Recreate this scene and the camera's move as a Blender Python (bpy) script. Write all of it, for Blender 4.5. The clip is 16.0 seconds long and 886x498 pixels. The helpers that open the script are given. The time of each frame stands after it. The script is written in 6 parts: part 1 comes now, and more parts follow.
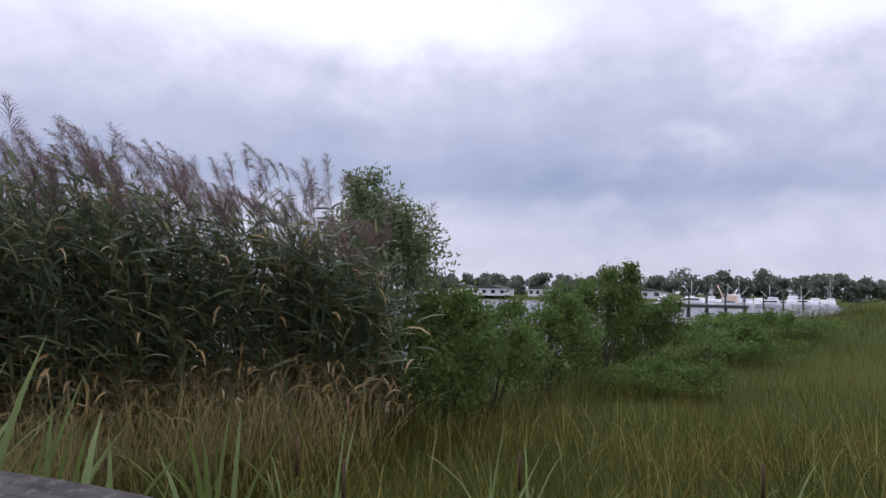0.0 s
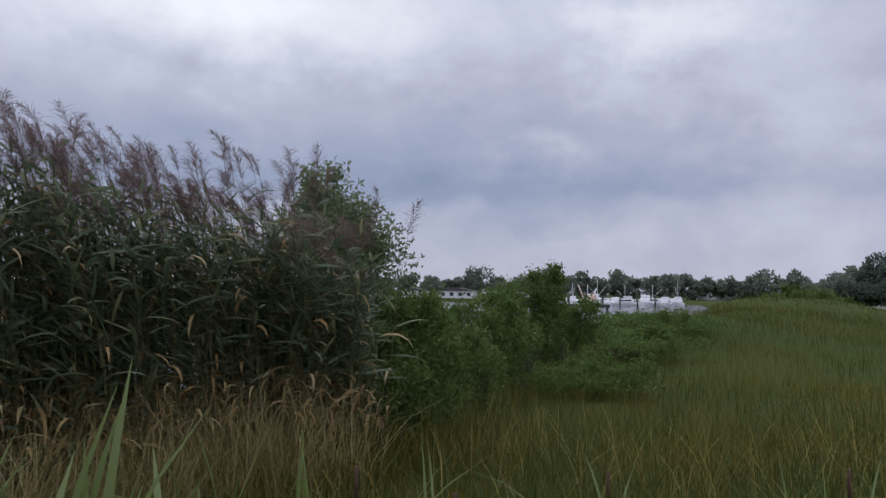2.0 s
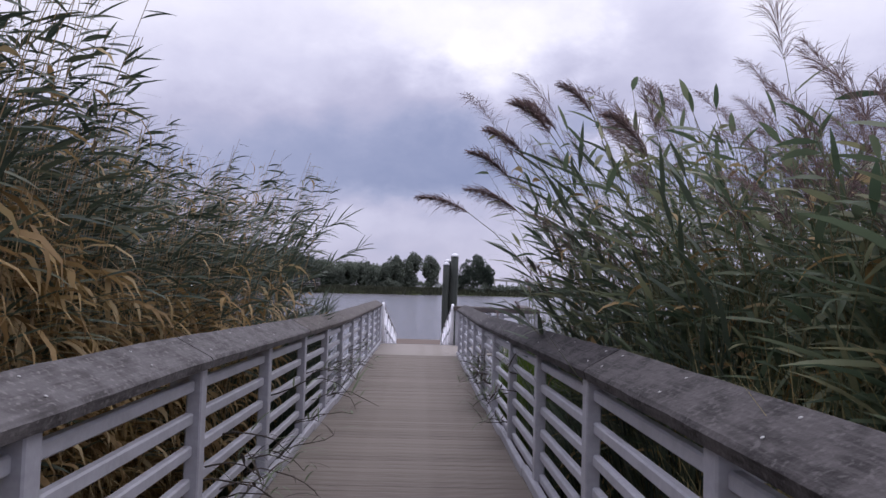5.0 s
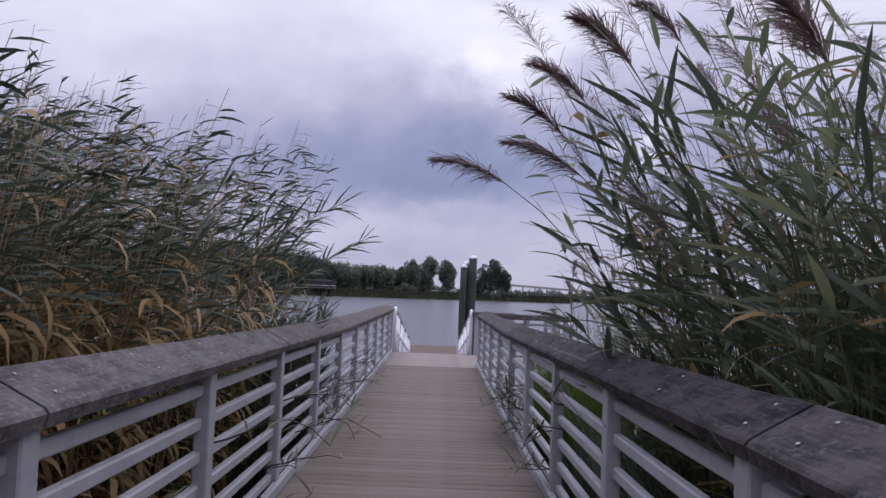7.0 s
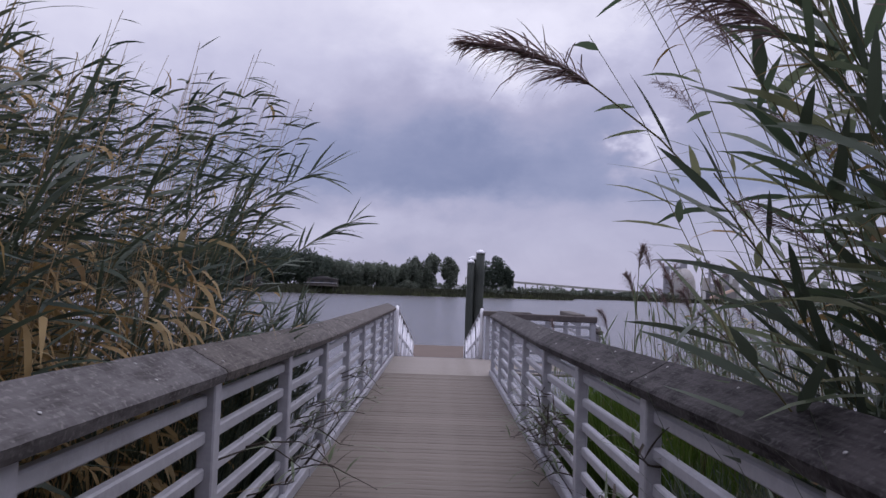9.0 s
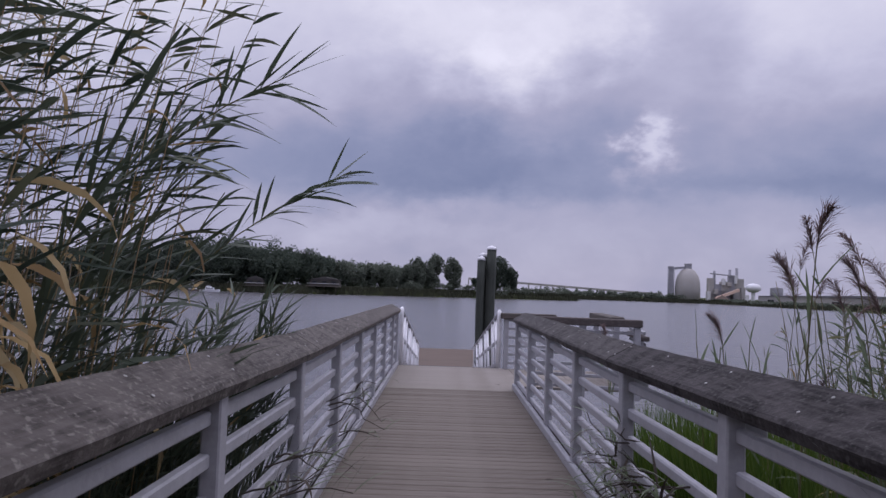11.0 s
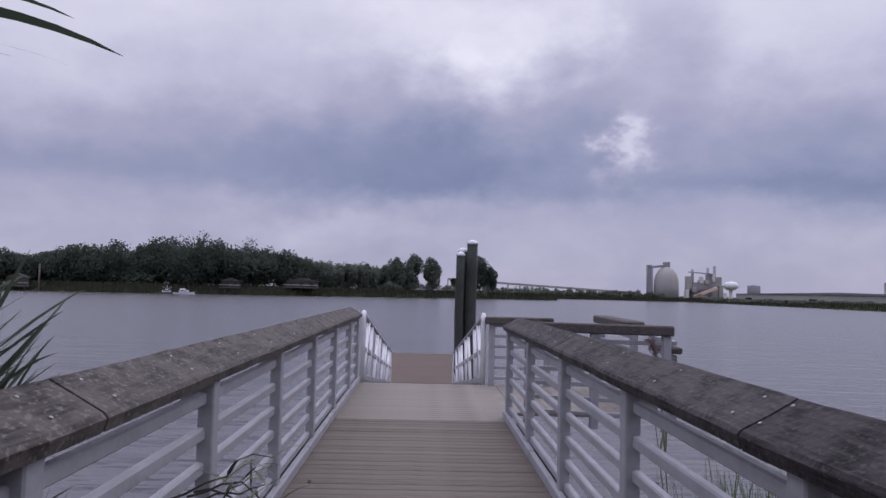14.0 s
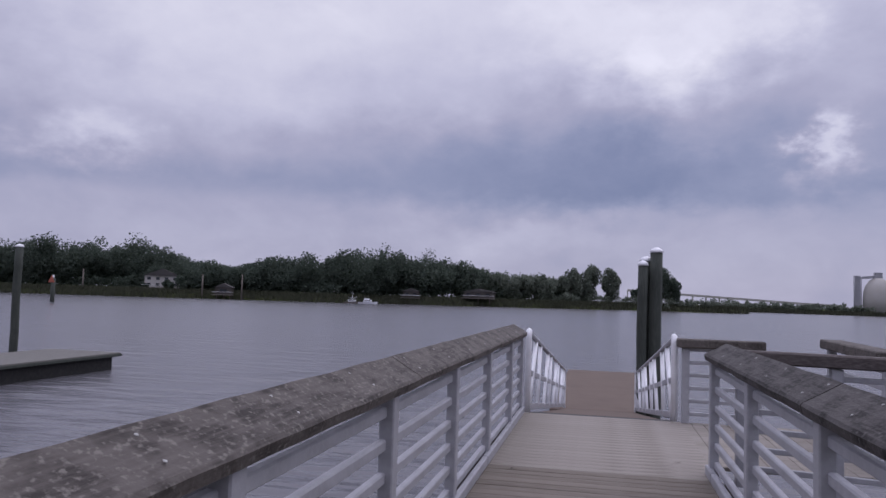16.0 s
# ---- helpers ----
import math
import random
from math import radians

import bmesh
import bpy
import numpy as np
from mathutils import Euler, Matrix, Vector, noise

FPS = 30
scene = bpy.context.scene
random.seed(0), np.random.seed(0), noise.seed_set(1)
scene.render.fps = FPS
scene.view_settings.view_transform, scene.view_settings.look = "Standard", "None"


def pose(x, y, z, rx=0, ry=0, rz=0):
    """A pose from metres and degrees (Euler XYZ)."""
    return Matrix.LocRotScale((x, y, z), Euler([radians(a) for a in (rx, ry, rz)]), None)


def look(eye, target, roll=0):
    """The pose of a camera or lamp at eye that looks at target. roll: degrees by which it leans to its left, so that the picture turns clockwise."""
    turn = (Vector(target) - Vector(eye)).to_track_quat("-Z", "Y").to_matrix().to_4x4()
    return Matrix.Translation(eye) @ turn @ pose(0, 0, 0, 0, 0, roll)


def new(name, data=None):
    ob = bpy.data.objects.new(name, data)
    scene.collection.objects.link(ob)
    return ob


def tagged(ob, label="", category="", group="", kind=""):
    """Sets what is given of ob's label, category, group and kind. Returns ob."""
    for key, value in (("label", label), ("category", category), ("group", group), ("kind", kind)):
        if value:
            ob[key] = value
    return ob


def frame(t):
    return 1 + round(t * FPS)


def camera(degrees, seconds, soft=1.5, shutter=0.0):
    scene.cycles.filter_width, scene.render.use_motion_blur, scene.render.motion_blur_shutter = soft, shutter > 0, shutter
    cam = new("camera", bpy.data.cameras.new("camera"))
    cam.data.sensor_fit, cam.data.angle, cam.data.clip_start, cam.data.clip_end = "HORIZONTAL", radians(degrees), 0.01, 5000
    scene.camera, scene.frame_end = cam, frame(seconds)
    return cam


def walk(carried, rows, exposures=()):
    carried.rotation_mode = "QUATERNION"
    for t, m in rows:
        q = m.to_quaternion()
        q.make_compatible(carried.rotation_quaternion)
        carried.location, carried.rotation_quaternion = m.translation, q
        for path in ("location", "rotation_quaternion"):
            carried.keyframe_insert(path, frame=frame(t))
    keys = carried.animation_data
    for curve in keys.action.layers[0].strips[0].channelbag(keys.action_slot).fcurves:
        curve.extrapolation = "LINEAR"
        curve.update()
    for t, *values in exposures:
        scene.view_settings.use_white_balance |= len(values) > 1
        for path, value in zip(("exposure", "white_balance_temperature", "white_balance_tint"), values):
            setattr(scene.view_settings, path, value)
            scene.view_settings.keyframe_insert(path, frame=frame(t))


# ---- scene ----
cam = camera(61.5, 16.0)
PATH = [
    (0, (0.167, -0.760, 1.615), (1.970, 0.098, 1.723), 1.0),
    (0.5, (0.167, -0.424, 1.620), (2.106, 0.055, 1.721), 0.9),
    (1, (0.180, -0.070, 1.620), (2.158, 0.201, 1.720), 0.2),
    (1.5, (0.191, 0.305, 1.618), (2.165, 0.608, 1.721), 0.3),
    (2, (0.187, 0.738, 1.620), (2.115, 1.258, 1.737), 0.5),
    (2.5, (0.217, 1.094, 1.603), (1.945, 2.095, 1.718), 1.4),
    (3, (0.154, 1.461, 1.597), (1.546, 2.891, 1.738), 1.5),
    (3.5, (0.060, 1.950, 1.605), (1.008, 3.707, 1.725), 1.9),
    (4, (0.079, 2.549, 1.583), (0.483, 4.504, 1.694), 2.2),
    (4.5, (0.131, 3.087, 1.568), (0.336, 5.074, 1.676), 1.8),
    (5, (0.114, 3.498, 1.542), (0.166, 5.495, 1.644), 1.6),
    (7.5, (0.119, 5.731, 1.514), (0.112, 7.728, 1.628), 2.1),
    (8, (0.117, 6.213, 1.521), (0.085, 8.211, 1.62), 1.8),
    (8.5, (0.08, 6.68, 1.516), (0.082, 8.678, 1.62), 2.0),
    (11, (-0.134, 9.327, 1.459), (-0.14, 11.324, 1.566), 1.9),
    (11.5, (-0.124, 9.767, 1.454), (-0.136, 11.764, 1.564), 2.0),
    (12, (-0.125, 10.163, 1.457), (-0.12, 12.16, 1.569), 1.9),
    (12.5, (-0.095, 10.599, 1.462), (-0.093, 12.596, 1.573), 1.9),
    (13, (-0.099, 11.058, 1.451), (-0.07, 13.055, 1.567), 1.8),
    (13.5, (-0.028, 11.492, 1.46), (-0.022, 13.489, 1.566), 1.6),
    (14, (-0.009, 11.962, 1.438), (0.041, 13.958, 1.548), 1.4),
    (14.5, (0.026, 12.317, 1.452), (0.043, 14.313, 1.573), 1.3),
    (15, (0.022, 12.768, 1.47), (-0.045, 14.763, 1.594), 1.5),
    (15.5, (0.045, 13.169, 1.476), (-0.112, 15.159, 1.6), 1.5),
    (16, (0.019, 13.557, 1.487), (-0.4, 15.508, 1.613), 1.8),
]
walk(cam, [(t, look(eye, target, roll)) for t, eye, target, roll in PATH],
     [(0.0, 0.38, 6250, 6), (0.5, 0.20, 6250, 3), (1.5, 0.10, 6200, 2), (2.0, 0.0, 6200, 3), (2.6, 0.27, 6350, 4), (3.0, 0.72, 6480, 5), (3.6, 0.86, 6450, 7), (4.3, 0.45, 6300, 11),
      (5.0, 0.20, 6200, 13), (8.0, 0.0, 6080, 15), (11.0, -0.22, 6050, 16), (16.0, -0.22, 6070, 14)])

# ---- world and sun ----
world = bpy.data.worlds.new("overcast_sky")
scene.world = world
world.use_nodes = True
SUN_AZ, SUN_EL = 43.0, 50.0  # degrees clockwise from +y, and up


def sky_dir(az, el):
    a, e = radians(az), radians(el)
    return Vector((math.sin(a) * math.cos(e), math.cos(a) * math.cos(e), math.sin(e)))


def build_sky():
    nt = world.node_tree
    nt.nodes.clear()
    N, L = nt.nodes.new, nt.links.new
    out, bg = N("ShaderNodeOutputWorld"), N("ShaderNodeBackground")
    L(bg.outputs[0], out.inputs[0])
    sky = N("ShaderNodeTexSky")
    sky.sky_type, sky.sun_disc = "NISHITA", False
    sky.sun_elevation, sky.sun_rotation = radians(SUN_EL), radians(SUN_AZ)
    dim = N("ShaderNodeVectorMath"); dim.operation = "SCALE"; dim.inputs[3].default_value = 0.10
    L(sky.outputs[0], dim.inputs[0])
    tc, sep = N("ShaderNodeTexCoord"), N("ShaderNodeSeparateXYZ")
    L(tc.outputs["Generated"], sep.inputs[0])

    def math_node(op, a, b=None, c=None, clamp=False):
        n = N("ShaderNodeMath"); n.operation, n.use_clamp = op, clamp
        for i, v in enumerate((a, b, c)):
            if v is None:
                continue
            if isinstance(v, (int, float)):
                n.inputs[i].default_value = v
            else:
                L(v, n.inputs[i])
        return n.outputs[0]

    up = math_node("MAXIMUM", sep.outputs[2], 0.0)

    def fbm(scale, detail, rough, dist, off):
        m = N("ShaderNodeMapping"); m.inputs[1].default_value = off; m.inputs[3].default_value = (1, 1, 1.6)
        L(tc.outputs["Generated"], m.inputs[0])
        n = N("ShaderNodeTexNoise")
        n.inputs["Scale"].default_value, n.inputs["Detail"].default_value = scale, detail
        n.inputs["Roughness"].default_value, n.inputs["Distortion"].default_value = rough, dist
        L(m.outputs[0], n.inputs["Vector"])
        return math_node("SUBTRACT", n.outputs[0], 0.5)

    # azimuth and elevation in degrees, folded by turbulence so that the clouds' edges billow
    east = math_node("MULTIPLY_ADD", math_node("ARCTAN2", sep.outputs[0], sep.outputs[1]), 57.2958, -1.1)
    high = math_node("MULTIPLY", math_node("ARCSINE", sep.outputs[2]), 57.2958)
    fold = fbm(4.5, 5, 0.55, 0.0, (4.4, 1.2, 7))
    east_w = math_node("MULTIPLY_ADD", fold, 22.0, math_node("MULTIPLY_ADD", fbm(13.0, 5, 0.6, 0.0, (1.4, 9.2, 3)), 9.0, east))
    high_w = math_node("MULTIPLY_ADD", fbm(6.0, 5, 0.55, 0.0, (7.7, 3.3, 1)), 9.0, math_node("MULTIPLY_ADD", fbm(15.0, 5, 0.6, 0.0, (2.2, 6.1, 5)), 4.5, high))
    # layers: pale strip over the horizon, a dark shelf, a brighter vault
    ramp = N("ShaderNodeValToRGB")
    L(math_node("DIVIDE", math_node("MULTIPLY_ADD", high_w, 0.35, math_node("MULTIPLY", high, 0.65)), 60.0), ramp.inputs[0])
    ramp.color_ramp.interpolation = "EASE"
    el = ramp.color_ramp.elements
    el[0].position, el[0].color = LAYERS[0][0] / 60, (LAYERS[0][1],) * 3 + (1,)
    el[1].position, el[1].color = LAYERS[-1][0] / 60, (LAYERS[-1][1],) * 3 + (1,)
    for q, v in LAYERS[1:-1]:
        e = el.new(q / 60); e.color = (v, v, v, 1)
    value = math_node("ADD", ramp.outputs[0], math_node("MULTIPLY", math_node("ADD", fold, fbm(10.0, 6, 0.55, 0.3, (5, 5, 5))), 0.22))
    # thin and thick places in the cloud: azimuth, elevation, half widths, gain
    for az, elv, wa, we, gain in LUMPS:
        u = math_node("DIVIDE", math_node("SUBTRACT", east_w, az), wa)
        v = math_node("DIVIDE", math_node("SUBTRACT", high_w, elv), we)
        g = math_node("EXPONENT", math_node("MULTIPLY", math_node("ADD", math_node("MULTIPLY", u, u), math_node("MULTIPLY", v, v)), -1.0))
        value = math_node("MULTIPLY_ADD", g, gain, value)
    value = math_node("MAXIMUM", value, 0.2)
    tint = N("ShaderNodeValToRGB")
    L(math_node("MULTIPLY", value, 0.8), tint.inputs[0])
    t = tint.color_ramp.elements
    t[0].position, t[0].color = 0.20, (0.225, 0.255, 0.40, 1)
    t[1].position, t[1].color = 1.0, (1.12, 1.08, 1.14, 1)
    for p, c in ((0.336, (0.325, 0.345, 0.49, 1)), (0.48, (0.475, 0.46, 0.59, 1)), (0.624, (0.645, 0.625, 0.75, 1)), (0.80, (0.87, 0.84, 0.92, 1))):
        e = t.new(p); e.color = c
    mix = N("ShaderNodeMix"); mix.data_type = "RGBA"
    mix.inputs[0].default_value = 0.94
    # an overcast vault is brightest overhead
    vault = N("ShaderNodeMapRange"); vault.interpolation_type = "SMOOTHSTEP"
    vault.inputs[1].default_value, vault.inputs[2].default_value = 0.40, 0.95
    vault.inputs[3].default_value, vault.inputs[4].default_value = 1.0, 2.5
    L(up, vault.inputs[0])
    lift = N("ShaderNodeVectorMath"); lift.operation = "SCALE"
    L(tint.outputs[0], lift.inputs[0]); L(vault.outputs[0], lift.inputs[3])
    L(dim.outputs[0], mix.inputs[6]); L(lift.outputs[0], mix.inputs[7])
    L(mix.outputs[2], bg.inputs[0])
    bg.inputs[1].default_value = 1.0


LAYERS = [(0, 0.62), (4.0, 0.61), (6.0, 0.57), (8.0, 0.425), (11.0, 0.47), (15.0, 0.58), (22.0, 0.70), (40.0, 0.80)]
LUMPS = [(-4.0, 20.5, 7, 4, 0.30), (3.0, 16.8, 5, 3.2, 0.40), (7.5, 21.0, 5, 3.5, 0.24), (15.4, 10.0, 1.35, 2.0, 0.32), (16.6, 9.7, 1.8, 1.5, 0.14), (27.0, 17.5, 5, 3, 0.12),
         (SUN_AZ - 5, 27.0, 25, 10, 0.31), (-39.5, 10.5, 4, 2, 0.30), (-32.0, 18.0, 15, 8, 0.32), (-16.0, 21.0, 9, 4, 0.12), (-4.0, 9.0, 13, 2.4, -0.10), (5.0, 8.6, 8, 2.0, -0.08), (-15, 15.5, 6, 3, 0.08),
         (-8.0, 5.0, 12, 1.2, 0.07), (82.0, 11.0, 5, 1.5, 0.18), (91.0, 19.0, 7, 3, 0.28), (60.0, 21.0, 16, 5, 0.28), (101.0, 11.0, 6, 6, 0.20), (78.0, 6.8, 16, 1.4, -0.08), (76.0, 14.5, 14, 1.6, -0.05), (27.0, 7.6, 8, 1.7, -0.11)]
build_sky()

sun = new("sun", bpy.data.lights.new("sun", "SUN"))
sun.data.energy, sun.data.angle, sun.data.color = 0.5, radians(60), (1.0, 0.95, 0.9)
sun.matrix_world = look(tuple(sky_dir(SUN_AZ, SUN_EL) * 50), (0, 0, 0))


# ---- materials ----
def material(name, base, rough=0.8, metal=0.0, vary=None, vary_scale=8.0, vary_amount=0.5, fine=None, fine_scale=60.0, fine_amount=0.35,
             bump=0.0, bump_scale=80.0, per=None, per_colors=None, per_amount=0.6, stretch=(1, 1, 1), spec=0.3, trans=0.0, speck=None, speck_scale=90.0, speck_amount=0.8, spread=(0.42, 0.68), grain=None, speck_spread=(0.57, 0.66)):
    """A procedural surface: base colour, broad variation, fine grain, bump, and a change from piece to piece
    (per: 'object' or 'island')."""
    m = bpy.data.materials.new(name)
    m.use_nodes = True
    nt = m.node_tree
    N, L = nt.nodes.new, nt.links.new
    b = nt.nodes["Principled BSDF"]
    b.inputs["Roughness"].default_value, b.inputs["Metallic"].default_value = rough, metal
    b.inputs["Specular IOR Level"].default_value = spec
    tc, mp = N("ShaderNodeTexCoord"), N("ShaderNodeMapping")
    L(tc.outputs["Object"], mp.inputs[0])
    mp.inputs[3].default_value = stretch
    rgb = N("ShaderNodeRGB"); rgb.outputs[0].default_value = (*base, 1)
    col = rgb.outputs[0]

    def blend(fac, a, c):
        mx = N("ShaderNodeMix"); mx.data_type = "RGBA"
        L(fac, mx.inputs[0]); L(a, mx.inputs[6])
        if isinstance(c, tuple):
            mx.inputs[7].default_value = (*c, 1)
        else:
            L(c, mx.inputs[7])
        return mx.outputs[2]

    gm = mp
    if grain:
        gm = N("ShaderNodeMapping")
        L(tc.outputs["Object"], gm.inputs[0])
        gm.inputs[3].default_value = grain

    def noise_fac(scale, detail, amount, lo=0.42, hi=0.68, along=None):
        n = N("ShaderNodeTexNoise")
        n.inputs["Scale"].default_value, n.inputs["Detail"].default_value = scale, detail
        L((along or mp).outputs[0], n.inputs["Vector"])
        r = N("ShaderNodeMapRange")
        r.inputs[1].default_value, r.inputs[2].default_value, r.inputs[4].default_value = lo, hi, amount
        L(n.outputs[0], r.inputs[0])
        return r.outputs[0]

    if per:
        if per == "island":
            src = N("ShaderNodeNewGeometry").outputs["Random Per Island"]
        else:
            src = N("ShaderNodeObjectInfo").outputs["Random"]
        ramp = N("ShaderNodeValToRGB")
        L(src, ramp.inputs[0])
        es = ramp.color_ramp.elements
        es[0].color, es[1].color = (*per_colors[0], 1), (*per_colors[-1], 1)
        for i, c in enumerate(per_colors[1:-1], 1):
            e = es.new(i / (len(per_colors) - 1)); e.color = (*c, 1)
        mx = N("ShaderNodeMix"); mx.data_type = "RGBA"; mx.inputs[0].default_value = per_amount
        L(col, mx.inputs[6]); L(ramp.outputs[0], mx.inputs[7])
        col = mx.outputs[2]
    if vary:
        col = blend(noise_fac(vary_scale, 4, vary_amount, *spread), col, vary)
    if fine:
        col = blend(noise_fac(fine_scale, 6, fine_amount, *spread, gm), col, fine)
    if speck:
        col = blend(noise_fac(speck_scale, 3, speck_amount, *speck_spread), col, speck)
    L(col, b.inputs["Base Color"])
    if trans:
        b.inputs["Subsurface Weight"].default_value = 0.0
        tl, mix = N("ShaderNodeBsdfTranslucent"), N("ShaderNodeMixShader")
        L(col, tl.inputs[0])
        mix.inputs[0].default_value = trans
        L(b.outputs[0], mix.inputs[1]); L(tl.outputs[0], mix.inputs[2])
        L(mix.outputs[0], nt.nodes["Material Output"].inputs[0])
    if bump:
        n = N("ShaderNodeTexNoise")
        n.inputs["Scale"].default_value, n.inputs["Detail"].default_value = bump_scale, 6
        L(mp.outputs[0], n.inputs["Vector"])
        bp = N("ShaderNodeBump"); bp.inputs["Strength"].default_value = bump; bp.inputs["Distance"].default_value = 0.01
        L(n.outputs[0], bp.inputs["Height"]); L(bp.outputs[0], b.inputs["Normal"])
    return m


M_DECK = material("weathered_deck_plank", (0.1833, 0.157, 0.1335), 0.9, spec=0.12, vary=(0.094, 0.0846, 0.0705), vary_scale=3.0, fine=(0.2444, 0.2209, 0.188), fine_scale=40,
                  fine_amount=0.5, bump=0.35, bump_scale=60, per="object", per_colors=[(0.1363, 0.1166, 0.0959), (0.1786, 0.156, 0.1297), (0.2209, 0.1946, 0.1617)], stretch=(0.12, 1, 1))
M_LANDING = material("sandy_landing_plank", (0.258, 0.232, 0.204), 0.85, vary=(0.165, 0.148, 0.122), vary_scale=2.2, fine=(0.32, 0.292, 0.25), fine_scale=45, fine_amount=0.5, speck=(0.15, 0.13, 0.105), speck_scale=14, speck_amount=0.5,
                     bump=0.2, per="object", per_colors=[(0.238, 0.212, 0.187), (0.282, 0.254, 0.224)], stretch=(0.2, 1, 1))
CAP = dict(rough=0.75, vary_scale=9.0, vary_amount=0.9, fine_scale=70, bump=0.6, bump_scale=45, stretch=(1, 0.7, 1), grain=(1, 0.06, 1), spec=0.22, speck_scale=55, speck_amount=0.7,
           spread=(0.43, 0.60), speck_spread=(0.55, 0.68))
M_CAP = material("lichen_grey_cap_board", (0.0974, 0.0853, 0.0766), vary=(0.0348, 0.0296, 0.0261), fine=(0.1436, 0.127, 0.1148), fine_amount=0.4, speck=(0.2044, 0.187, 0.1653), **CAP)
M_CAPPALE = material("pale_grey_cap_board", (0.1118, 0.1041, 0.1023), vary=(0.0499, 0.0447, 0.043), fine=(0.1505, 0.1402, 0.1376), fine_amount=0.4, speck=(0.2021, 0.1892, 0.1806), **CAP)
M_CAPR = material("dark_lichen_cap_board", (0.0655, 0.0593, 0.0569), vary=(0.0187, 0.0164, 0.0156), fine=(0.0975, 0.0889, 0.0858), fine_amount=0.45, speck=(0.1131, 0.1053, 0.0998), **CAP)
# darker cap colour: damp and stain, plus the overhanging reeds' shade painted in
M_CAPWETSHADE = material("damp_reed_shaded_cap_board", (0.0504, 0.0456, 0.0456), vary=(0.012, 0.0108, 0.0108), fine=(0.0816, 0.0744, 0.072), fine_amount=0.45, speck=(0.09, 0.084, 0.0816), **{**CAP, "spec": 0.12})
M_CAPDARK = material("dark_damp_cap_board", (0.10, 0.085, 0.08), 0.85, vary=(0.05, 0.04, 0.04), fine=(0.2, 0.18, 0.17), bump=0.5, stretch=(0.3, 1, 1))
M_ALU = material("weathered_painted_rail", (0.36, 0.36, 0.385), 0.5, vary=(0.24, 0.235, 0.245), vary_scale=4.0, fine=(0.45, 0.45, 0.465), fine_scale=30,
                 bump=0.08, spec=0.4)
M_WHITE = material("white_painted_metal", (0.80, 0.80, 0.82), 0.45, vary=(0.62, 0.61, 0.62), vary_scale=5, vary_amount=0.5, spec=0.4)
M_PILE = material("tarred_green_pile", (0.055, 0.062, 0.052), 0.8, vary=(0.03, 0.035, 0.03), vary_scale=4, fine=(0.10, 0.11, 0.09), fine_scale=25, bump=0.7, bump_scale=30, stretch=(1, 1, 0.2))
M_SAND = material("sandy_float_deck", (0.135, 0.103, 0.082), 0.9, vary=(0.10, 0.076, 0.062), vary_scale=1.5, fine=(0.165, 0.128, 0.105), fine_scale=40, bump=0.15)
M_DOCKDARK = material("dark_float_side", (0.05, 0.05, 0.05), 0.7, vary=(0.025, 0.025, 0.028), fine=(0.09, 0.09, 0.085))
M_DOCKTOP = material("grey_float_planks", (0.15, 0.145, 0.13), 0.85, vary=(0.09, 0.088, 0.08), fine=(0.20, 0.19, 0.175), bump=0.2)
M_NAIL = material("pale_nail_head", (0.40, 0.40, 0.38), 0.5, vary=(0.5, 0.48, 0.46))
M_STALK = material("reed_stalk", (0.17, 0.16, 0.075), 0.6, per="island", per_colors=[(0.07, 0.085, 0.035), (0.13, 0.12, 0.055), (0.24, 0.18, 0.09)], trans=0.1)
M_DRYSTALK = material("dry_reed_stalk", (0.33, 0.24, 0.13), 0.7, per="island", per_colors=[(0.20, 0.13, 0.07), (0.36, 0.26, 0.14), (0.45, 0.35, 0.2)], trans=0.1)
M_LEAF = material("reed_leaf_green", (0.075, 0.105, 0.055), 0.45, per="island", per_amount=0.85,
                  per_colors=[(0.062, 0.096, 0.057), (0.120, 0.161, 0.095), (0.182, 0.220, 0.130), (0.29, 0.285, 0.150)], spec=0.32, trans=0.42)
# darker leaf green, with the dimness of backlit leaves put into the colour
M_LEAF2 = material("reed_leaf_dark_green_backlit", (0.05, 0.068, 0.045), 0.5, per="island", per_amount=0.85,
                  per_colors=[(0.037, 0.054, 0.040), (0.064, 0.088, 0.061), (0.098, 0.125, 0.081), (0.145, 0.153, 0.090)], spec=0.35, trans=0.28)
M_DRYLEAF = material("reed_leaf_straw", (0.30, 0.21, 0.10), 0.65, per="island", per_amount=0.85,
                     per_colors=[(0.17, 0.105, 0.042), (0.32, 0.21, 0.085), (0.43, 0.31, 0.135), (0.52, 0.42, 0.23)], trans=0.35)
M_PLUME = material("purple_brown_plume", (0.17, 0.115, 0.11), 0.8, per="island", per_amount=0.8,
                   per_colors=[(0.110, 0.082, 0.084), (0.170, 0.122, 0.116), (0.240, 0.168, 0.142)], trans=0.45)
M_DARKTWIG = material("dead_dark_stem", (0.06, 0.05, 0.04), 0.9, per="island", per_colors=[(0.03, 0.028, 0.025), (0.10, 0.08, 0.06)])
M_GRASS = material("marsh_grass", (0.085, 0.08, 0.02), 0.7, vary=(0.040, 0.062, 0.010), vary_scale=0.45, vary_amount=0.7, spread=(0.46, 0.60), per="island", per_amount=0.9, spec=0.08,
                   per_colors=[(0.036, 0.042, 0.007), (0.066, 0.066, 0.011), (0.122, 0.098, 0.020), (0.24, 0.172, 0.050)], trans=0.3)
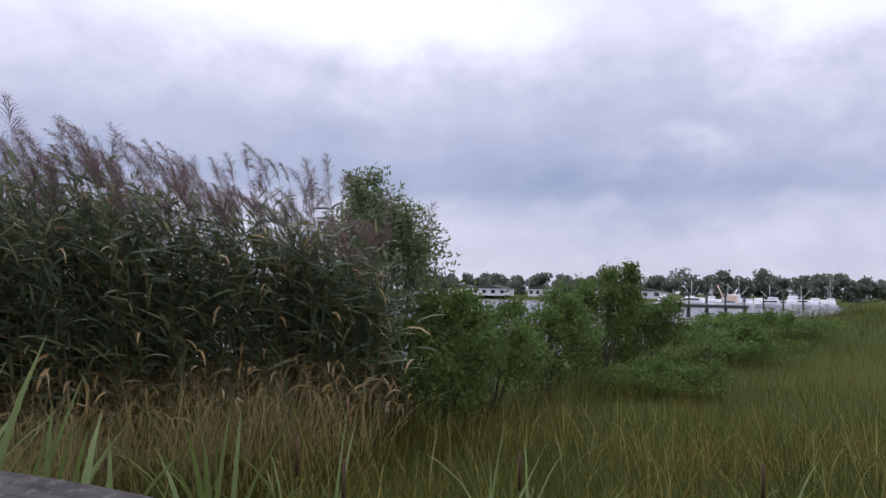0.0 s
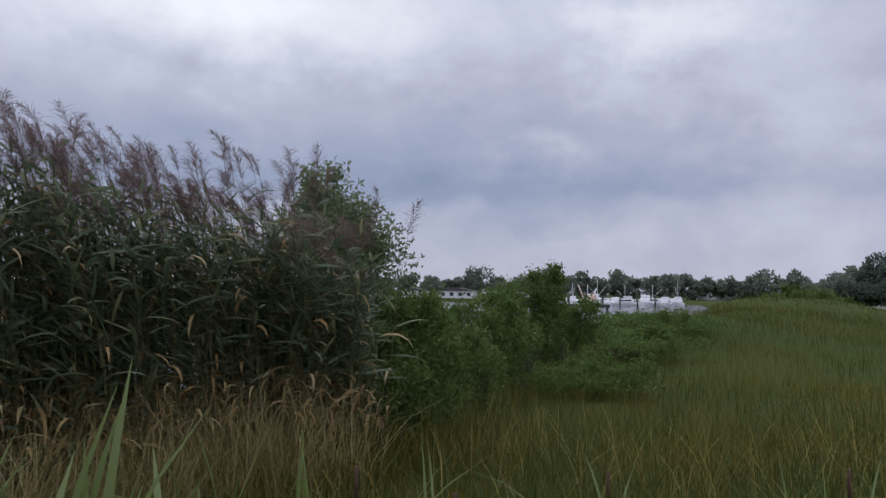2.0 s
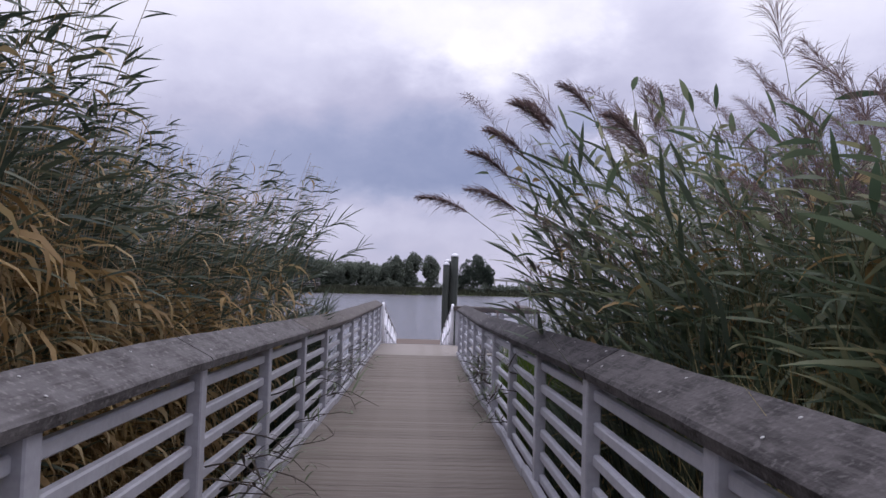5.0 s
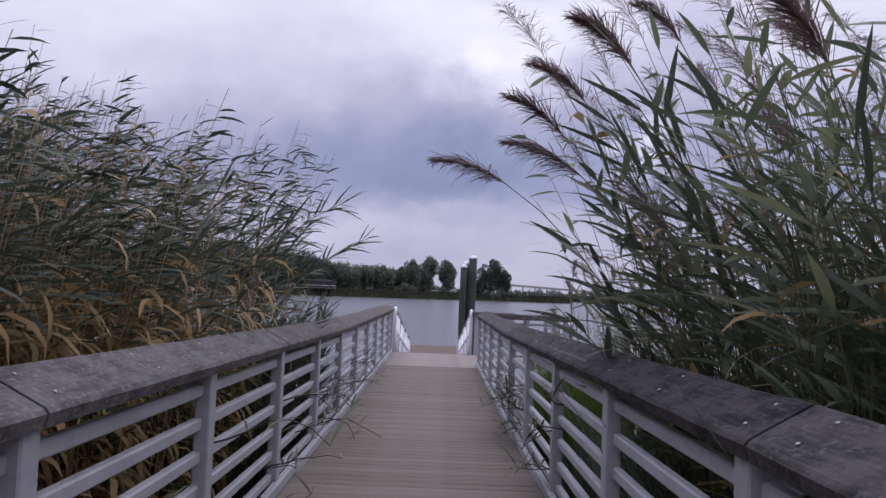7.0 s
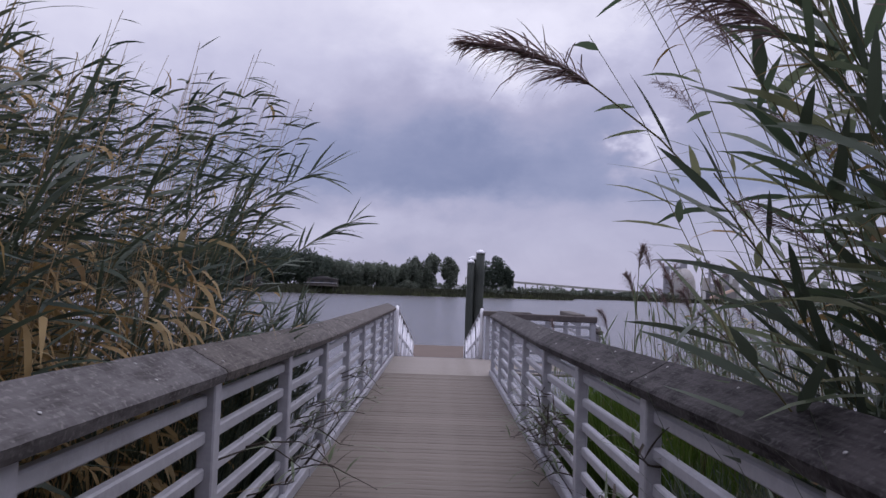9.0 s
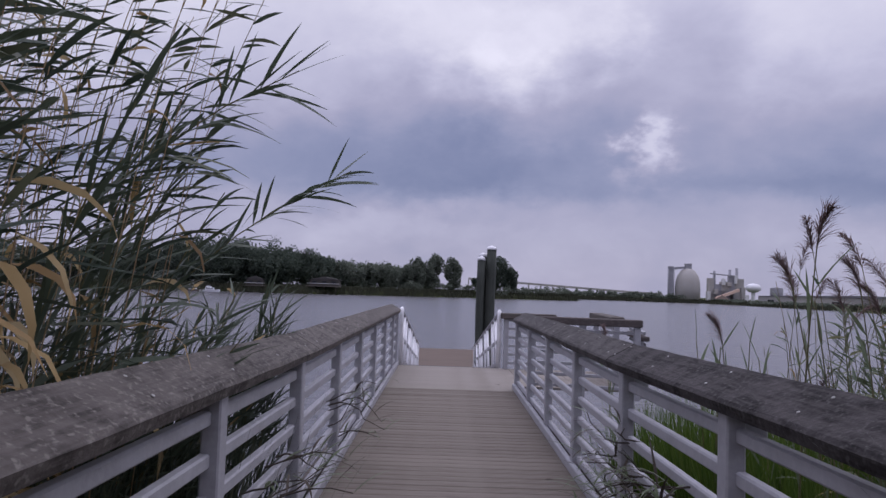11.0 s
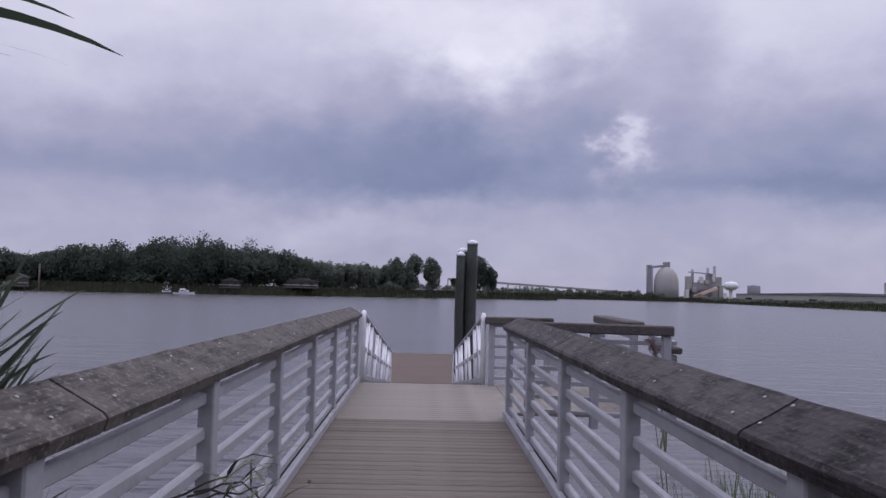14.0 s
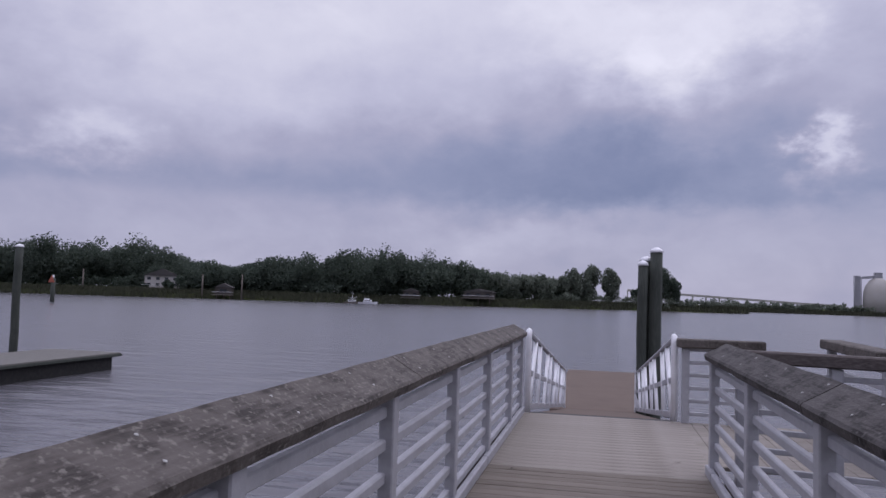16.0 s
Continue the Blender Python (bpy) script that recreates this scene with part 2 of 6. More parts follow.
M_MEADOW = material("meadow_grass", (0.05, 0.08, 0.016), 0.75, vary=(0.125, 0.105, 0.020), vary_scale=0.16, vary_amount=0.65, spread=(0.46, 0.60), per="island", per_amount=0.8, spec=0.06,
                    per_colors=[(0.034, 0.052, 0.009), (0.054, 0.074, 0.013), (0.086, 0.092, 0.020), (0.135, 0.112, 0.030)], trans=0.3)
M_YELLOWBLADE = material("yellow_grass_blade", (0.24, 0.21, 0.07), 0.6, per="island", per_colors=[(0.15, 0.165, 0.035), (0.28, 0.25, 0.065), (0.40, 0.33, 0.12)], spec=0.15, trans=0.35)
M_PALESTRAW = material("pale_straw_blade", (0.36, 0.30, 0.14), 0.6, per="island", per_colors=[(0.13, 0.14, 0.04), (0.30, 0.24, 0.10), (0.48, 0.39, 0.20)], spec=0.15, trans=0.35)
M_GREENBLADE = material("fresh_green_blade", (0.08, 0.136, 0.024), 0.6, per="island", per_colors=[(0.048, 0.096, 0.016), (0.088, 0.144, 0.024), (0.136, 0.176, 0.04)], spec=0.15, trans=0.4)
M_BROADLEAF = material("cattail_leaf", (0.14, 0.17, 0.04), 0.5, per="island", per_colors=[(0.065, 0.105, 0.028), (0.11, 0.155, 0.048), (0.19, 0.21, 0.09)], trans=0.35, spec=0.25)
M_CATTAIL = material("brown_cattail_spike", (0.07, 0.04, 0.025), 0.9, bump=0.4)
M_BUSH = material("willow_leaf", (0.06, 0.095, 0.03), 0.55, per="island", per_amount=0.85, per_colors=[(0.060, 0.098, 0.024), (0.105, 0.155, 0.042), (0.170, 0.220, 0.072)], trans=0.45, spec=0.06)
M_WILLOW = material("grey_green_willow_leaf", (0.1008, 0.1344, 0.0672), 0.55, per="island", per_amount=0.85, per_colors=[(0.112, 0.1456, 0.0728), (0.1792, 0.2184, 0.112), (0.2576, 0.2912, 0.168)], trans=0.55, spec=0.1)
M_BARK = material("shrub_bark", (0.10, 0.085, 0.07), 0.9, vary=(0.06, 0.05, 0.04), bump=0.5)
# far leaf colours are greyed and lifted to stand for haze, most in M_HAZELEAF
M_FARLEAF = material("far_tree_leaf", (0.085, 0.108, 0.085), 0.7, per="island", per_amount=0.55, per_colors=[(0.066, 0.086, 0.070), (0.098, 0.122, 0.094), (0.135, 0.160, 0.118)], trans=0.45, spec=0.05)
M_HAZELEAF = material("haze_paled_tree_leaf", (0.155, 0.18, 0.14), 0.7, per="island", per_amount=0.55, per_colors=[(0.12, 0.145, 0.115), (0.175, 0.20, 0.155), (0.23, 0.25, 0.195)], trans=0.4, spec=0.05)
M_MARSH = material("far_marsh_reeds", (0.075, 0.08, 0.05), 0.9, per="island", per_colors=[(0.042, 0.048, 0.034), (0.070, 0.072, 0.050)], spec=0.05)
M_SOIL = material("grassy_marsh_soil", (0.038, 0.056, 0.013), 0.95, spec=0.05, vary=(0.055, 0.060, 0.016), vary_scale=0.25, vary_amount=0.9, fine=(0.075, 0.080, 0.03), fine_scale=6, bump=0.5, bump_scale=12)
M_DIRT = material("bare_tan_dirt", (0.07, 0.066, 0.04), 0.95, vary=(0.05, 0.06, 0.02), vary_scale=1.2, vary_amount=0.9, fine=(0.14, 0.125, 0.09), fine_scale=9, bump=0.5, bump_scale=20, spec=0.05)
M_HWHITE = material("white_siding", (0.72, 0.72, 0.71), 0.6, vary=(0.58, 0.57, 0.56), vary_scale=0.6)
M_HGREY = material("grey_roof", (0.09, 0.085, 0.082), 0.9, spec=0.1, vary=(0.06, 0.057, 0.055), vary_scale=0.5)
M_CONCRETE = material("pale_concrete", (0.42, 0.40, 0.365), 0.85, vary=(0.30, 0.29, 0.285), vary_scale=0.05, fine=(0.46, 0.45, 0.44), fine_scale=0.4)
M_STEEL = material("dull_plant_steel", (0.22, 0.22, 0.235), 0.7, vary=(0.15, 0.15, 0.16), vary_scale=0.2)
# plant steel with the distance haze mixed into its base colour
M_WORKS = material("haze_paled_plant_steel", (0.34, 0.34, 0.36), 0.8, vary=(0.25, 0.25, 0.27), vary_scale=0.25, spec=0.1)
M_WOODGREY = material("old_grey_timber", (0.16, 0.14, 0.12), 0.9, vary=(0.09, 0.08, 0.07), vary_scale=2)
M_OLDWOOD = material("dark_old_boards", (0.075, 0.068, 0.060), 0.9, vary=(0.045, 0.04, 0.036), vary_scale=0.6, fine=(0.11, 0.10, 0.09), fine_scale=4)
M_RED = material("faded_red_paint", (0.40, 0.12, 0.08), 0.6, vary=(0.3, 0.1, 0.08))
M_ORANGE = material("faded_orange_paint", (0.78, 0.58, 0.46), 0.6, vary=(0.66, 0.42, 0.30))
M_BOATWHITE = material("white_gelcoat", (0.75, 0.76, 0.78), 0.35, vary=(0.6, 0.6, 0.62), spec=0.5)
M_BOATDARK = material("dark_boat_window", (0.02, 0.025, 0.03), 0.2, spec=0.6)
M_RUBBER = material("black_rubber", (0.02, 0.02, 0.02), 0.8, vary=(0.04, 0.038, 0.035))
M_BLACK = material("black_bunk_carpet", (0.02, 0.02, 0.021), 0.95, bump=0.4)
M_PVC = material("white_guide_tube", (0.78, 0.78, 0.76), 0.45, vary=(0.62, 0.61, 0.58), vary_scale=6)
M_GALV = material("galvanised_steel", (0.45, 0.46, 0.47), 0.45, metal=0.7, vary=(0.33, 0.33, 0.34), vary_scale=5)
M_GLASS = material("dark_window_glass", (0.03, 0.035, 0.04), 0.1, spec=0.7)


def water_material():
    m = bpy.data.materials.new("river_water")
    m.use_nodes = True
    nt = m.node_tree
    N, L = nt.nodes.new, nt.links.new
    b = nt.nodes["Principled BSDF"]
    b.inputs["Base Color"].default_value = (0.105, 0.103, 0.112, 1)
    b.inputs["Roughness"].default_value = 0.22
    b.inputs["Specular IOR Level"].default_value = 0.45
    b.inputs["IOR"].default_value = 1.33
    tc = N("ShaderNodeTexCoord")
    hs = []
    for scale, st, amt in ((0.9, (0.28, 1.0, 1), 0.66), (2.6, (0.32, 1.0, 1), 0.24), (0.22, (0.6, 1, 1), 0.6)):
        mp = N("ShaderNodeMapping"); mp.inputs[3].default_value = st; mp.inputs[2].default_value = (0, 0, radians(8))
        L(tc.outputs["Object"], mp.inputs[0])
        n = N("ShaderNodeTexNoise"); n.inputs["Scale"].default_value, n.inputs["Detail"].default_value = scale, 3
        L(mp.outputs[0], n.inputs["Vector"])
        k = N("ShaderNodeMath"); k.operation = "MULTIPLY"; k.inputs[1].default_value = amt
        L(n.outputs[0], k.inputs[0]); hs.append(k.outputs[0])
    s = hs[0]
    for h in hs[1:]:
        a = N("ShaderNodeMath"); a.operation = "ADD"; L(s, a.inputs[0]); L(h, a.inputs[1]); s = a.outputs[0]
    bp = N("ShaderNodeBump"); bp.inputs["Strength"].default_value, bp.inputs["Distance"].default_value = 1.0, 0.28
    L(s, bp.inputs["Height"]); L(bp.outputs[0], b.inputs["Normal"])
    return m


M_WATER = water_material()


# ---- mesh tools ----
def raw_mesh(name, V, F, mat, smooth=False):
    """A mesh from arrays of places and of equal-sided faces."""
    V, F = np.asarray(V, np.float32), np.asarray(F, np.int32)
    me = bpy.data.meshes.new(name)
    me.vertices.add(len(V)); me.vertices.foreach_set("co", V.ravel())
    me.loops.add(F.size); me.loops.foreach_set("vertex_index", F.ravel())
    me.polygons.add(len(F)); me.polygons.foreach_set("loop_start", np.arange(len(F), dtype=np.int32) * F.shape[1])
    if smooth:
        me.polygons.foreach_set("use_smooth", np.ones(len(F), bool))
    me.update(calc_edges=True)
    me.materials.append(mat)
    return me


WALK = Matrix()  # the boardwalk's own plan
LAND = Matrix.Translation((0.079, 2.549, 0)) @ Matrix.Rotation(radians(-1.1), 4, "Z") @ Matrix.Translation((-0.289, -2.389, 0))  # the land's plan, turned a little against the walk
plan = [LAND]


def thing(name, label, category, kind="", group="", place=(0, 0, 0)):
    ob = new(name)
    ob.empty_display_size = 0.1
    ob.matrix_basis = plan[0] @ Matrix.Translation(place)
    return tagged(ob, label, category, group, kind)


def part(name, source, mat=None, parent=None, label="", m=None):
    """Link a bmesh or a mesh as one mesh object under a thing or a part."""
    if isinstance(source, bmesh.types.BMesh):
        me = bpy.data.meshes.new(name)
        source.normal_update()
        source.to_mesh(me); source.free()
        me.materials.append(mat)
    else:
        me = source
    ob = new(name, me)
    if parent:
        ob.parent = parent
    if m is not None:
        ob.matrix_basis = m
    elif not parent:
        ob.matrix_basis = plan[0]
    if label:
        ob["label"] = label
    return ob


def box(sx, sy, sz, at=(0, 0, 0), bevel=0.0, bm=None, rot=None):
    """A box of that size with its middle at a place."""
    own = bmesh.new()
    bmesh.ops.create_cube(own, size=1, matrix=Matrix.Diagonal((sx, sy, sz, 1)))
    if bevel:
        bmesh.ops.bevel(own, geom=own.edges[:], offset=bevel, segments=1, affect="EDGES")
    mat = Matrix.Translation(at) @ (rot.to_4x4() if rot else Matrix())
    bmesh.ops.transform(own, matrix=mat, verts=own.verts[:])
    return merge(bm, own)


def merge(bm, own):
    if bm is None:
        return own
    me = bpy.data.meshes.new("tmp"); own.to_mesh(me); own.free()
    bm.from_mesh(me); bpy.data.meshes.remove(me)
    return bm


def tube(points, radii, sides=8, bm=None, cap=True):
    """A round tube through places, with a radius at each."""
    own = bmesh.new()
    rings = []
    pts = [Vector(p) for p in points]
    for i, p in enumerate(pts):
        d = (pts[min(i + 1, len(pts) - 1)] - pts[max(i - 1, 0)]).normalized()
        q = Vector((0, 0, 1)).rotation_difference(d)
        r = radii[i] if isinstance(radii, (list, tuple)) else radii
        rings.append([own.verts.new(p + q @ Vector((r * math.cos(a), r * math.sin(a), 0))) for a in (2 * math.pi * k / sides for k in range(sides))])
    for a, b in zip(rings, rings[1:]):
        for k in range(sides):
            f = own.faces.new((a[k], a[(k + 1) % sides], b[(k + 1) % sides], b[k])); f.smooth = sides > 5
    if cap:
        own.faces.new(rings[0][::-1]); own.faces.new(rings[-1])
    return merge(bm, own)


def lathe(profile, sides=16, at=(0, 0, 0), bm=None):
    """A turned body about z from (radius, height) pairs."""
    own = bmesh.new()
    rings = [[own.verts.new((r * math.cos(a) + at[0], r * math.sin(a) + at[1], z + at[2])) for a in (2 * math.pi * k / sides for k in range(sides))] for r, z in profile]
    for a, b in zip(rings, rings[1:]):
        for k in range(sides):
            f = own.faces.new((a[k], a[(k + 1) % sides], b[(k + 1) % sides], b[k])); f.smooth = True
    if profile[0][0] > 0.001:
        own.faces.new(rings[0][::-1])
    if profile[-1][0] > 0.001:
        own.faces.new(rings[-1])
    return merge(bm, own)


def prism(outline, depth, bm=None, at=(0, 0, 0)):
    """An outline in the x-z plane, pushed along y by depth."""
    own = bmesh.new()
    a = [own.verts.new((x + at[0], at[1], z + at[2])) for x, z in outline]
    b = [own.verts.new((x + at[0], at[1] + depth, z + at[2])) for x, z in outline]
    own.faces.new(a); own.faces.new(b[::-1])
    n = len(a)
    for k in range(n):
        own.faces.new((a[k], b[k], b[(k + 1) % n], a[(k + 1) % n]))
    bmesh.ops.recalc_face_normals(own, faces=own.faces[:])
    return merge(bm, own)


rng = np.random.default_rng(7)


def ribbons(base, az, theta0, bend, length, width, segs=4, twist=None, taper=0.0, broad=0.25, power=1.3):
    """Many curved blades at once. theta0: lean from upright at the foot; bend: further lean by the tip (radians).
    Returns places and faces."""
    n = len(base)
    s = np.linspace(0, 1, segs + 1)
    th = theta0[:, None] + bend[:, None] * s[None, :] ** power
    step = length[:, None] / segs
    out = np.concatenate([np.zeros((n, 1)), np.cumsum(np.sin((th[:, 1:] + th[:, :-1]) / 2) * step, 1)], 1)
    upw = np.concatenate([np.zeros((n, 1)), np.cumsum(np.cos((th[:, 1:] + th[:, :-1]) / 2) * step, 1)], 1)
    ca, sa = np.cos(az)[:, None], np.sin(az)[:, None]
    P = np.stack([base[:, :1] + out * ca, base[:, 1:2] + out * sa, base[:, 2:3] + upw], -1)
    tw = np.zeros(n) if twist is None else twist
    side = np.stack([-np.sin(az) * np.cos(tw), np.cos(az) * np.cos(tw), np.sin(tw)], -1)
    prof = np.clip(np.minimum((s + 0.04) / broad, 1.0) * (1 - s) ** 0.55, 0.03, 1) if taper == 0 else (1 - taper * s)
    half = 0.5 * width[:, None] * prof[None, :]
    A, B = P - half[..., None] * side[:, None, :], P + half[..., None] * side[:, None, :]
    V = np.stack([A, B], 2).reshape(n, -1, 3)
    k = np.arange(segs)
    f = np.stack([2 * k, 2 * k + 1, 2 * k + 3, 2 * k + 2], -1)
    F = (f[None] + (np.arange(n) * 2 * (segs + 1))[:, None, None]).reshape(-1, 4)
    return V.reshape(-1, 3), F, P


def join(parts):
    Vs, Fs, o = [], [], 0
    for V, F in parts:
        Vs.append(V); Fs.append(F + o); o += len(V)
    return np.concatenate(Vs), np.concatenate(Fs)


def smooth(a, b, v):
    t = np.clip((v - a) / (b - a), 0, 1)
    return t * t * (3 - 2 * t)


# ---- ground and water ----
WATER_Z = -2.0


def ground_height(x, y):
    """Marsh by the walk, a meadow rising to a mound, the river, and two far banks."""
    x, y = np.asarray(x, float), np.asarray(y, float)
    shore = np.where(x > 0, 12.0 - 0.02 * x - 10 * smooth(22, 40, x) - 9 * smooth(45, 120, x), 15.5 + 2.0 * np.sin(x * 0.05))
    lump = 0.10 * np.sin(x * 0.9 + 1.3 * np.sin(y * 0.5)) + 0.07 * np.sin(y * 1.3 + x * 0.4)
    land = -0.55 + lump * 0.6
    mound = 2.0 * np.exp(-(((x - 49) / 13) ** 2 + ((y + 6.5) / 9.0) ** 2)) + 1.2 * np.exp(-(((x - 35) / 9) ** 2 + ((y - 1.0) / 5) ** 2))
    mound = mound - 0.40 * np.exp(-(((x - 21) / 7) ** 2 + ((y + 9) / 6) ** 2))
    land = land + mound
    near = -4.0 + (land + 4.0) * smooth(shore + 4.5, shore - 5.0, y)
    near = np.maximum(near, -4.0 + 3.6 * np.exp(-(((x - 2.3) / 2.2) ** 2 + ((y - 13.2) / 3.4) ** 2) ** 3 + 0.05 * np.sin(x * 2.2 + y)))  # grassy hummock by the walk
    near = np.where(x > 95, -4.0 + (near + 4) * np.maximum(smooth(135, 95, x), smooth(-3, -12, y)), near)
    far_edge = np.where(x < -100, 255 + (-100 - x) * -0.22, np.where(x < 0, 255 + (x + 100) * 0.75, 330 + x * 0.2))
    far_edge = far_edge + 6 * np.sin(x * 0.045) + 3 * np.sin(x * 0.13)
    bank = -4.0 + 3.6 * smooth(far_edge - 6, far_edge + 6, y) * smooth(66, 50, x)
    bank2 = -4.0 + 3.2 * np.maximum(smooth(432, 446, y), smooth(140, 150, x + 4 * np.sin(y * 0.03)) * smooth(170, 200, y))
    east = -4.0 + 3.4 * smooth(268, 285, x) * smooth(420, 380, y)
    return np.maximum.reduce([near, bank, bank2, east])


def graded(lo, hi, mid_lo, mid_hi, fine, growth):
    xs, x, d = [mid_lo], mid_lo, fine
    while x < mid_hi:
        x += fine; xs.append(x)
    d = fine
    while x < hi:
        d *= growth; x += d; xs.append(x)
    x, d = mid_lo, fine
    while x > lo:
        d *= growth; x -= d; xs.insert(0, x)
    return np.array(xs)


gx = graded(-3000, 3000, -12, 60, 0.6, 1.07)
gy = graded(-3000, 3500, -40, 22, 0.6, 1.06)
GX, GY = np.meshgrid(gx, gy, indexing="ij")
GZ = ground_height(GX, GY)
ni, nj = GX.shape
ids = np.arange(ni * nj).reshape(ni, nj)
quads = np.stack([ids[:-1, :-1], ids[1:, :-1], ids[1:, 1:], ids[:-1, 1:]], -1).reshape(-1, 4)
ground = part("ground", raw_mesh("ground", np.stack([GX, GY, GZ], -1).reshape(-1, 3), quads, M_SOIL, True))
tagged(ground, "low marshy ground with a grassy mound by the river", "ground", kind="structure")
W = 3400.0
water = part("water", raw_mesh("water", [(-W, -W, WATER_Z), (W, -W, WATER_Z), (W, W, WATER_Z), (-W, W, WATER_Z)], [(0, 1, 2, 3)], M_WATER))
tagged(water, "calm grey-lilac river water with small ripples", "water", kind="structure")

# ---- the walk: deck, landing, railings ----
plan[0] = WALK
END_Y, LAND_Y = 20.55, 23.50  # the right railing's end, the landing's end


def deck_z(y):
    return 0.016 * max(0.0, 14.0 - max(y, 7.0))


def plank_mesh(name, sx, sy, sz, mat, edge=0.006):
    return_bm = box(sx, sy, sz, bevel=edge)
    me = bpy.data.meshes.new(name)
    return_bm.to_mesh(me); return_bm.free()
    me.materials.append(mat)
    return me


def railing(name, label, x_in, side, y0, y1):
    """A post-and-rail side of the walk. side: -1 left, +1 right; x_in: the cap's inner edge."""
    t = thing(name, label, "railing", kind="structure", place=(0, y0, deck_z(y0)))
    z0 = deck_z(y0)
    pitch = 1.645
    last = 20.45 + (pitch * 1.75 if side < 0 else 0)
    ys = ([last, 22.15] if side < 0 else []) + [20.45 - pitch * k for k in range(int((20.45 - y0) / pitch) + 1)]
    xc = x_in + side * 0.07
    post_me = bpy.data.meshes.new("post")
    b = box(0.075, 0.10, 1.07, (0, 0, 0.535 - 0.06), 0.007)
    box(0.09, 0.07, 0.16, (side * 0.08, 0, 0.98), 0.005, b)
    b.to_mesh(post_me); b.free(); post_me.materials.append(M_ALU)
    for y in ys:
        part("post", post_me, parent=t, m=Matrix.Translation((xc, y - y0, deck_z(y) - z0)))
    for ya, yb in zip(ys[1:], ys):
        for h in (0.11, 0.27, 0.43, 0.59, 0.75, 0.91):
            L = yb - ya + 0.02
            za, zb = deck_z(ya) - z0 + h, deck_z(yb) - z0 + h
            ang = math.atan2(zb - za, yb - ya)
            me = RAIL_MESH.setdefault(round(L, 2), None)
            if me is None:
                me = bpy.data.meshes.new("rail")
                r = box(0.045, L, 0.058, bevel=0.008); r.to_mesh(me); r.free(); me.materials.append(M_ALU)
                RAIL_MESH[round(L, 2)] = me
            part("rail", me, parent=t, m=Matrix.Translation((xc + side * 0.02, (ya + yb) / 2 - y0, (za + zb) / 2)) @ Matrix.Rotation(ang, 4, "X"))
    # cap boards, cut at every second or third post, edges worn and a little uneven
    cuts = [y1 + 0.03] + ([17.55, 14.215, 10.60, 7.3, 4.0, 0.7] if side < 0 else [17.3, 14.14, 10.7, 7.2, 4.4, 1.1]) + [y0 - 0.05]
    for i, (yb, ya) in enumerate(zip(cuts, cuts[1:])):
        segs = max(4, int((yb - ya) / 0.12))
        bm = bmesh.new()
        rows = []
        for s in range(segs + 1):
            y = ya + 0.008 + (yb - ya - 0.016) * s / segs
            w = [noise.noise((y * 3.1, side * 5 + j * 9.0, 1.7)) for j in range(4)]
            xi, xo = x_in + side * 0.010 * w[0], x_in + side * (0.200 + 0.008 * w[1])
            za_, zb_ = deck_z(y) - z0 + 1.045, deck_z(y) - z0 + 1.145
            prof = [(xi + side * 0.012, za_ - 0.052), (xi, za_ - 0.010), (xi + side * 0.012, za_ + 0.006 + 0.004 * w[2]), (x_in + side * 0.105, (za_ + zb_) / 2 + 0.006 + 0.006 * w[3]),
                    (xo - side * 0.016, zb_ + 0.002 + 0.004 * w[0]), (xo, zb_ - 0.012), (xo + side * 0.012, zb_ - 0.052)]
            rows.append([bm.verts.new((px, y - y0, pz)) for px, pz in prof])
        for a, c in zip(rows, rows[1:]):
            for j in range(len(a)):
                bm.faces.new((a[j], a[(j + 1) % 7], c[(j + 1) % 7], c[j]))
        bm.faces.new(rows[0]); bm.faces.new(rows[-1][::-1])
        bmesh.ops.recalc_face_normals(bm, faces=bm.faces[:])
        # right boards beside the reeds take the colour that holds the reeds' shade
        damp_shaded = side > 0 and 6 < ya < 12
        mat = (M_CAP if ya > 9 else M_CAPPALE) if side < 0 else M_CAPWETSHADE if damp_shaded else M_CAPR
        part("cap_board", bm, mat, t, "damp black-stained board with the reeds' shade in its colour" if damp_shaded else "lichen-spotted weathered grey board")
        for yn in np.arange(ya + 0.12, yb, pitch / 2):
            for dx in (0.05, 0.15):
                y = yn + rng.uniform(-0.04, 0.04)
                part("nail_head", NAIL, parent=t, m=Matrix.Translation((x_in + side * dx, y - y0, deck_z(y) - z0 + 1.053 + 0.5 * dx)) @ Matrix.Rotation(-side * 0.46, 4, "Y"))
    # kick board along the deck's edge, with drain gaps
    yk = y0
    while yk < y1 - 0.1:
        Lk = min(1.80, y1 - yk)
        part("kick_board", box(0.05, Lk - 0.02, 0.085, (x_in + side * 0.035, yk - y0 + Lk / 2, deck_z(yk + Lk / 2) - z0 + 0.043), 0.008), M_ALU, t)
        yk += Lk
    # side stringer under the deck's edge
    L = y1 - y0
    za, zb = deck_z(y0) - z0, deck_z(y1) - z0
    bm = box(0.05, L, 0.28, (x_in + side * 0.20, L / 2, (za + zb) / 2 - 0.17), rot=Matrix.Rotation(math.atan2(zb - za, L), 3, "X"))
    part("stringer", bm, M_WOODGREY, t, "grey timber edge beam")
    return t


RAIL_MESH = {}
nb = lathe([(0.007, 0.0), (0.006, 0.0015), (0.003, 0.003)], 6)
NAIL = bpy.data.meshes.new("nail_head")
nb.to_mesh(NAIL); nb.free(); NAIL.materials.append(M_NAIL)

railing("railing_left", "grey post-and-rail railing with a lichen-spotted sloping wooden cap", -0.93, -1, -3.2, 23.42)
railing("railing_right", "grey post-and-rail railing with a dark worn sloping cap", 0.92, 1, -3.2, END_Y)

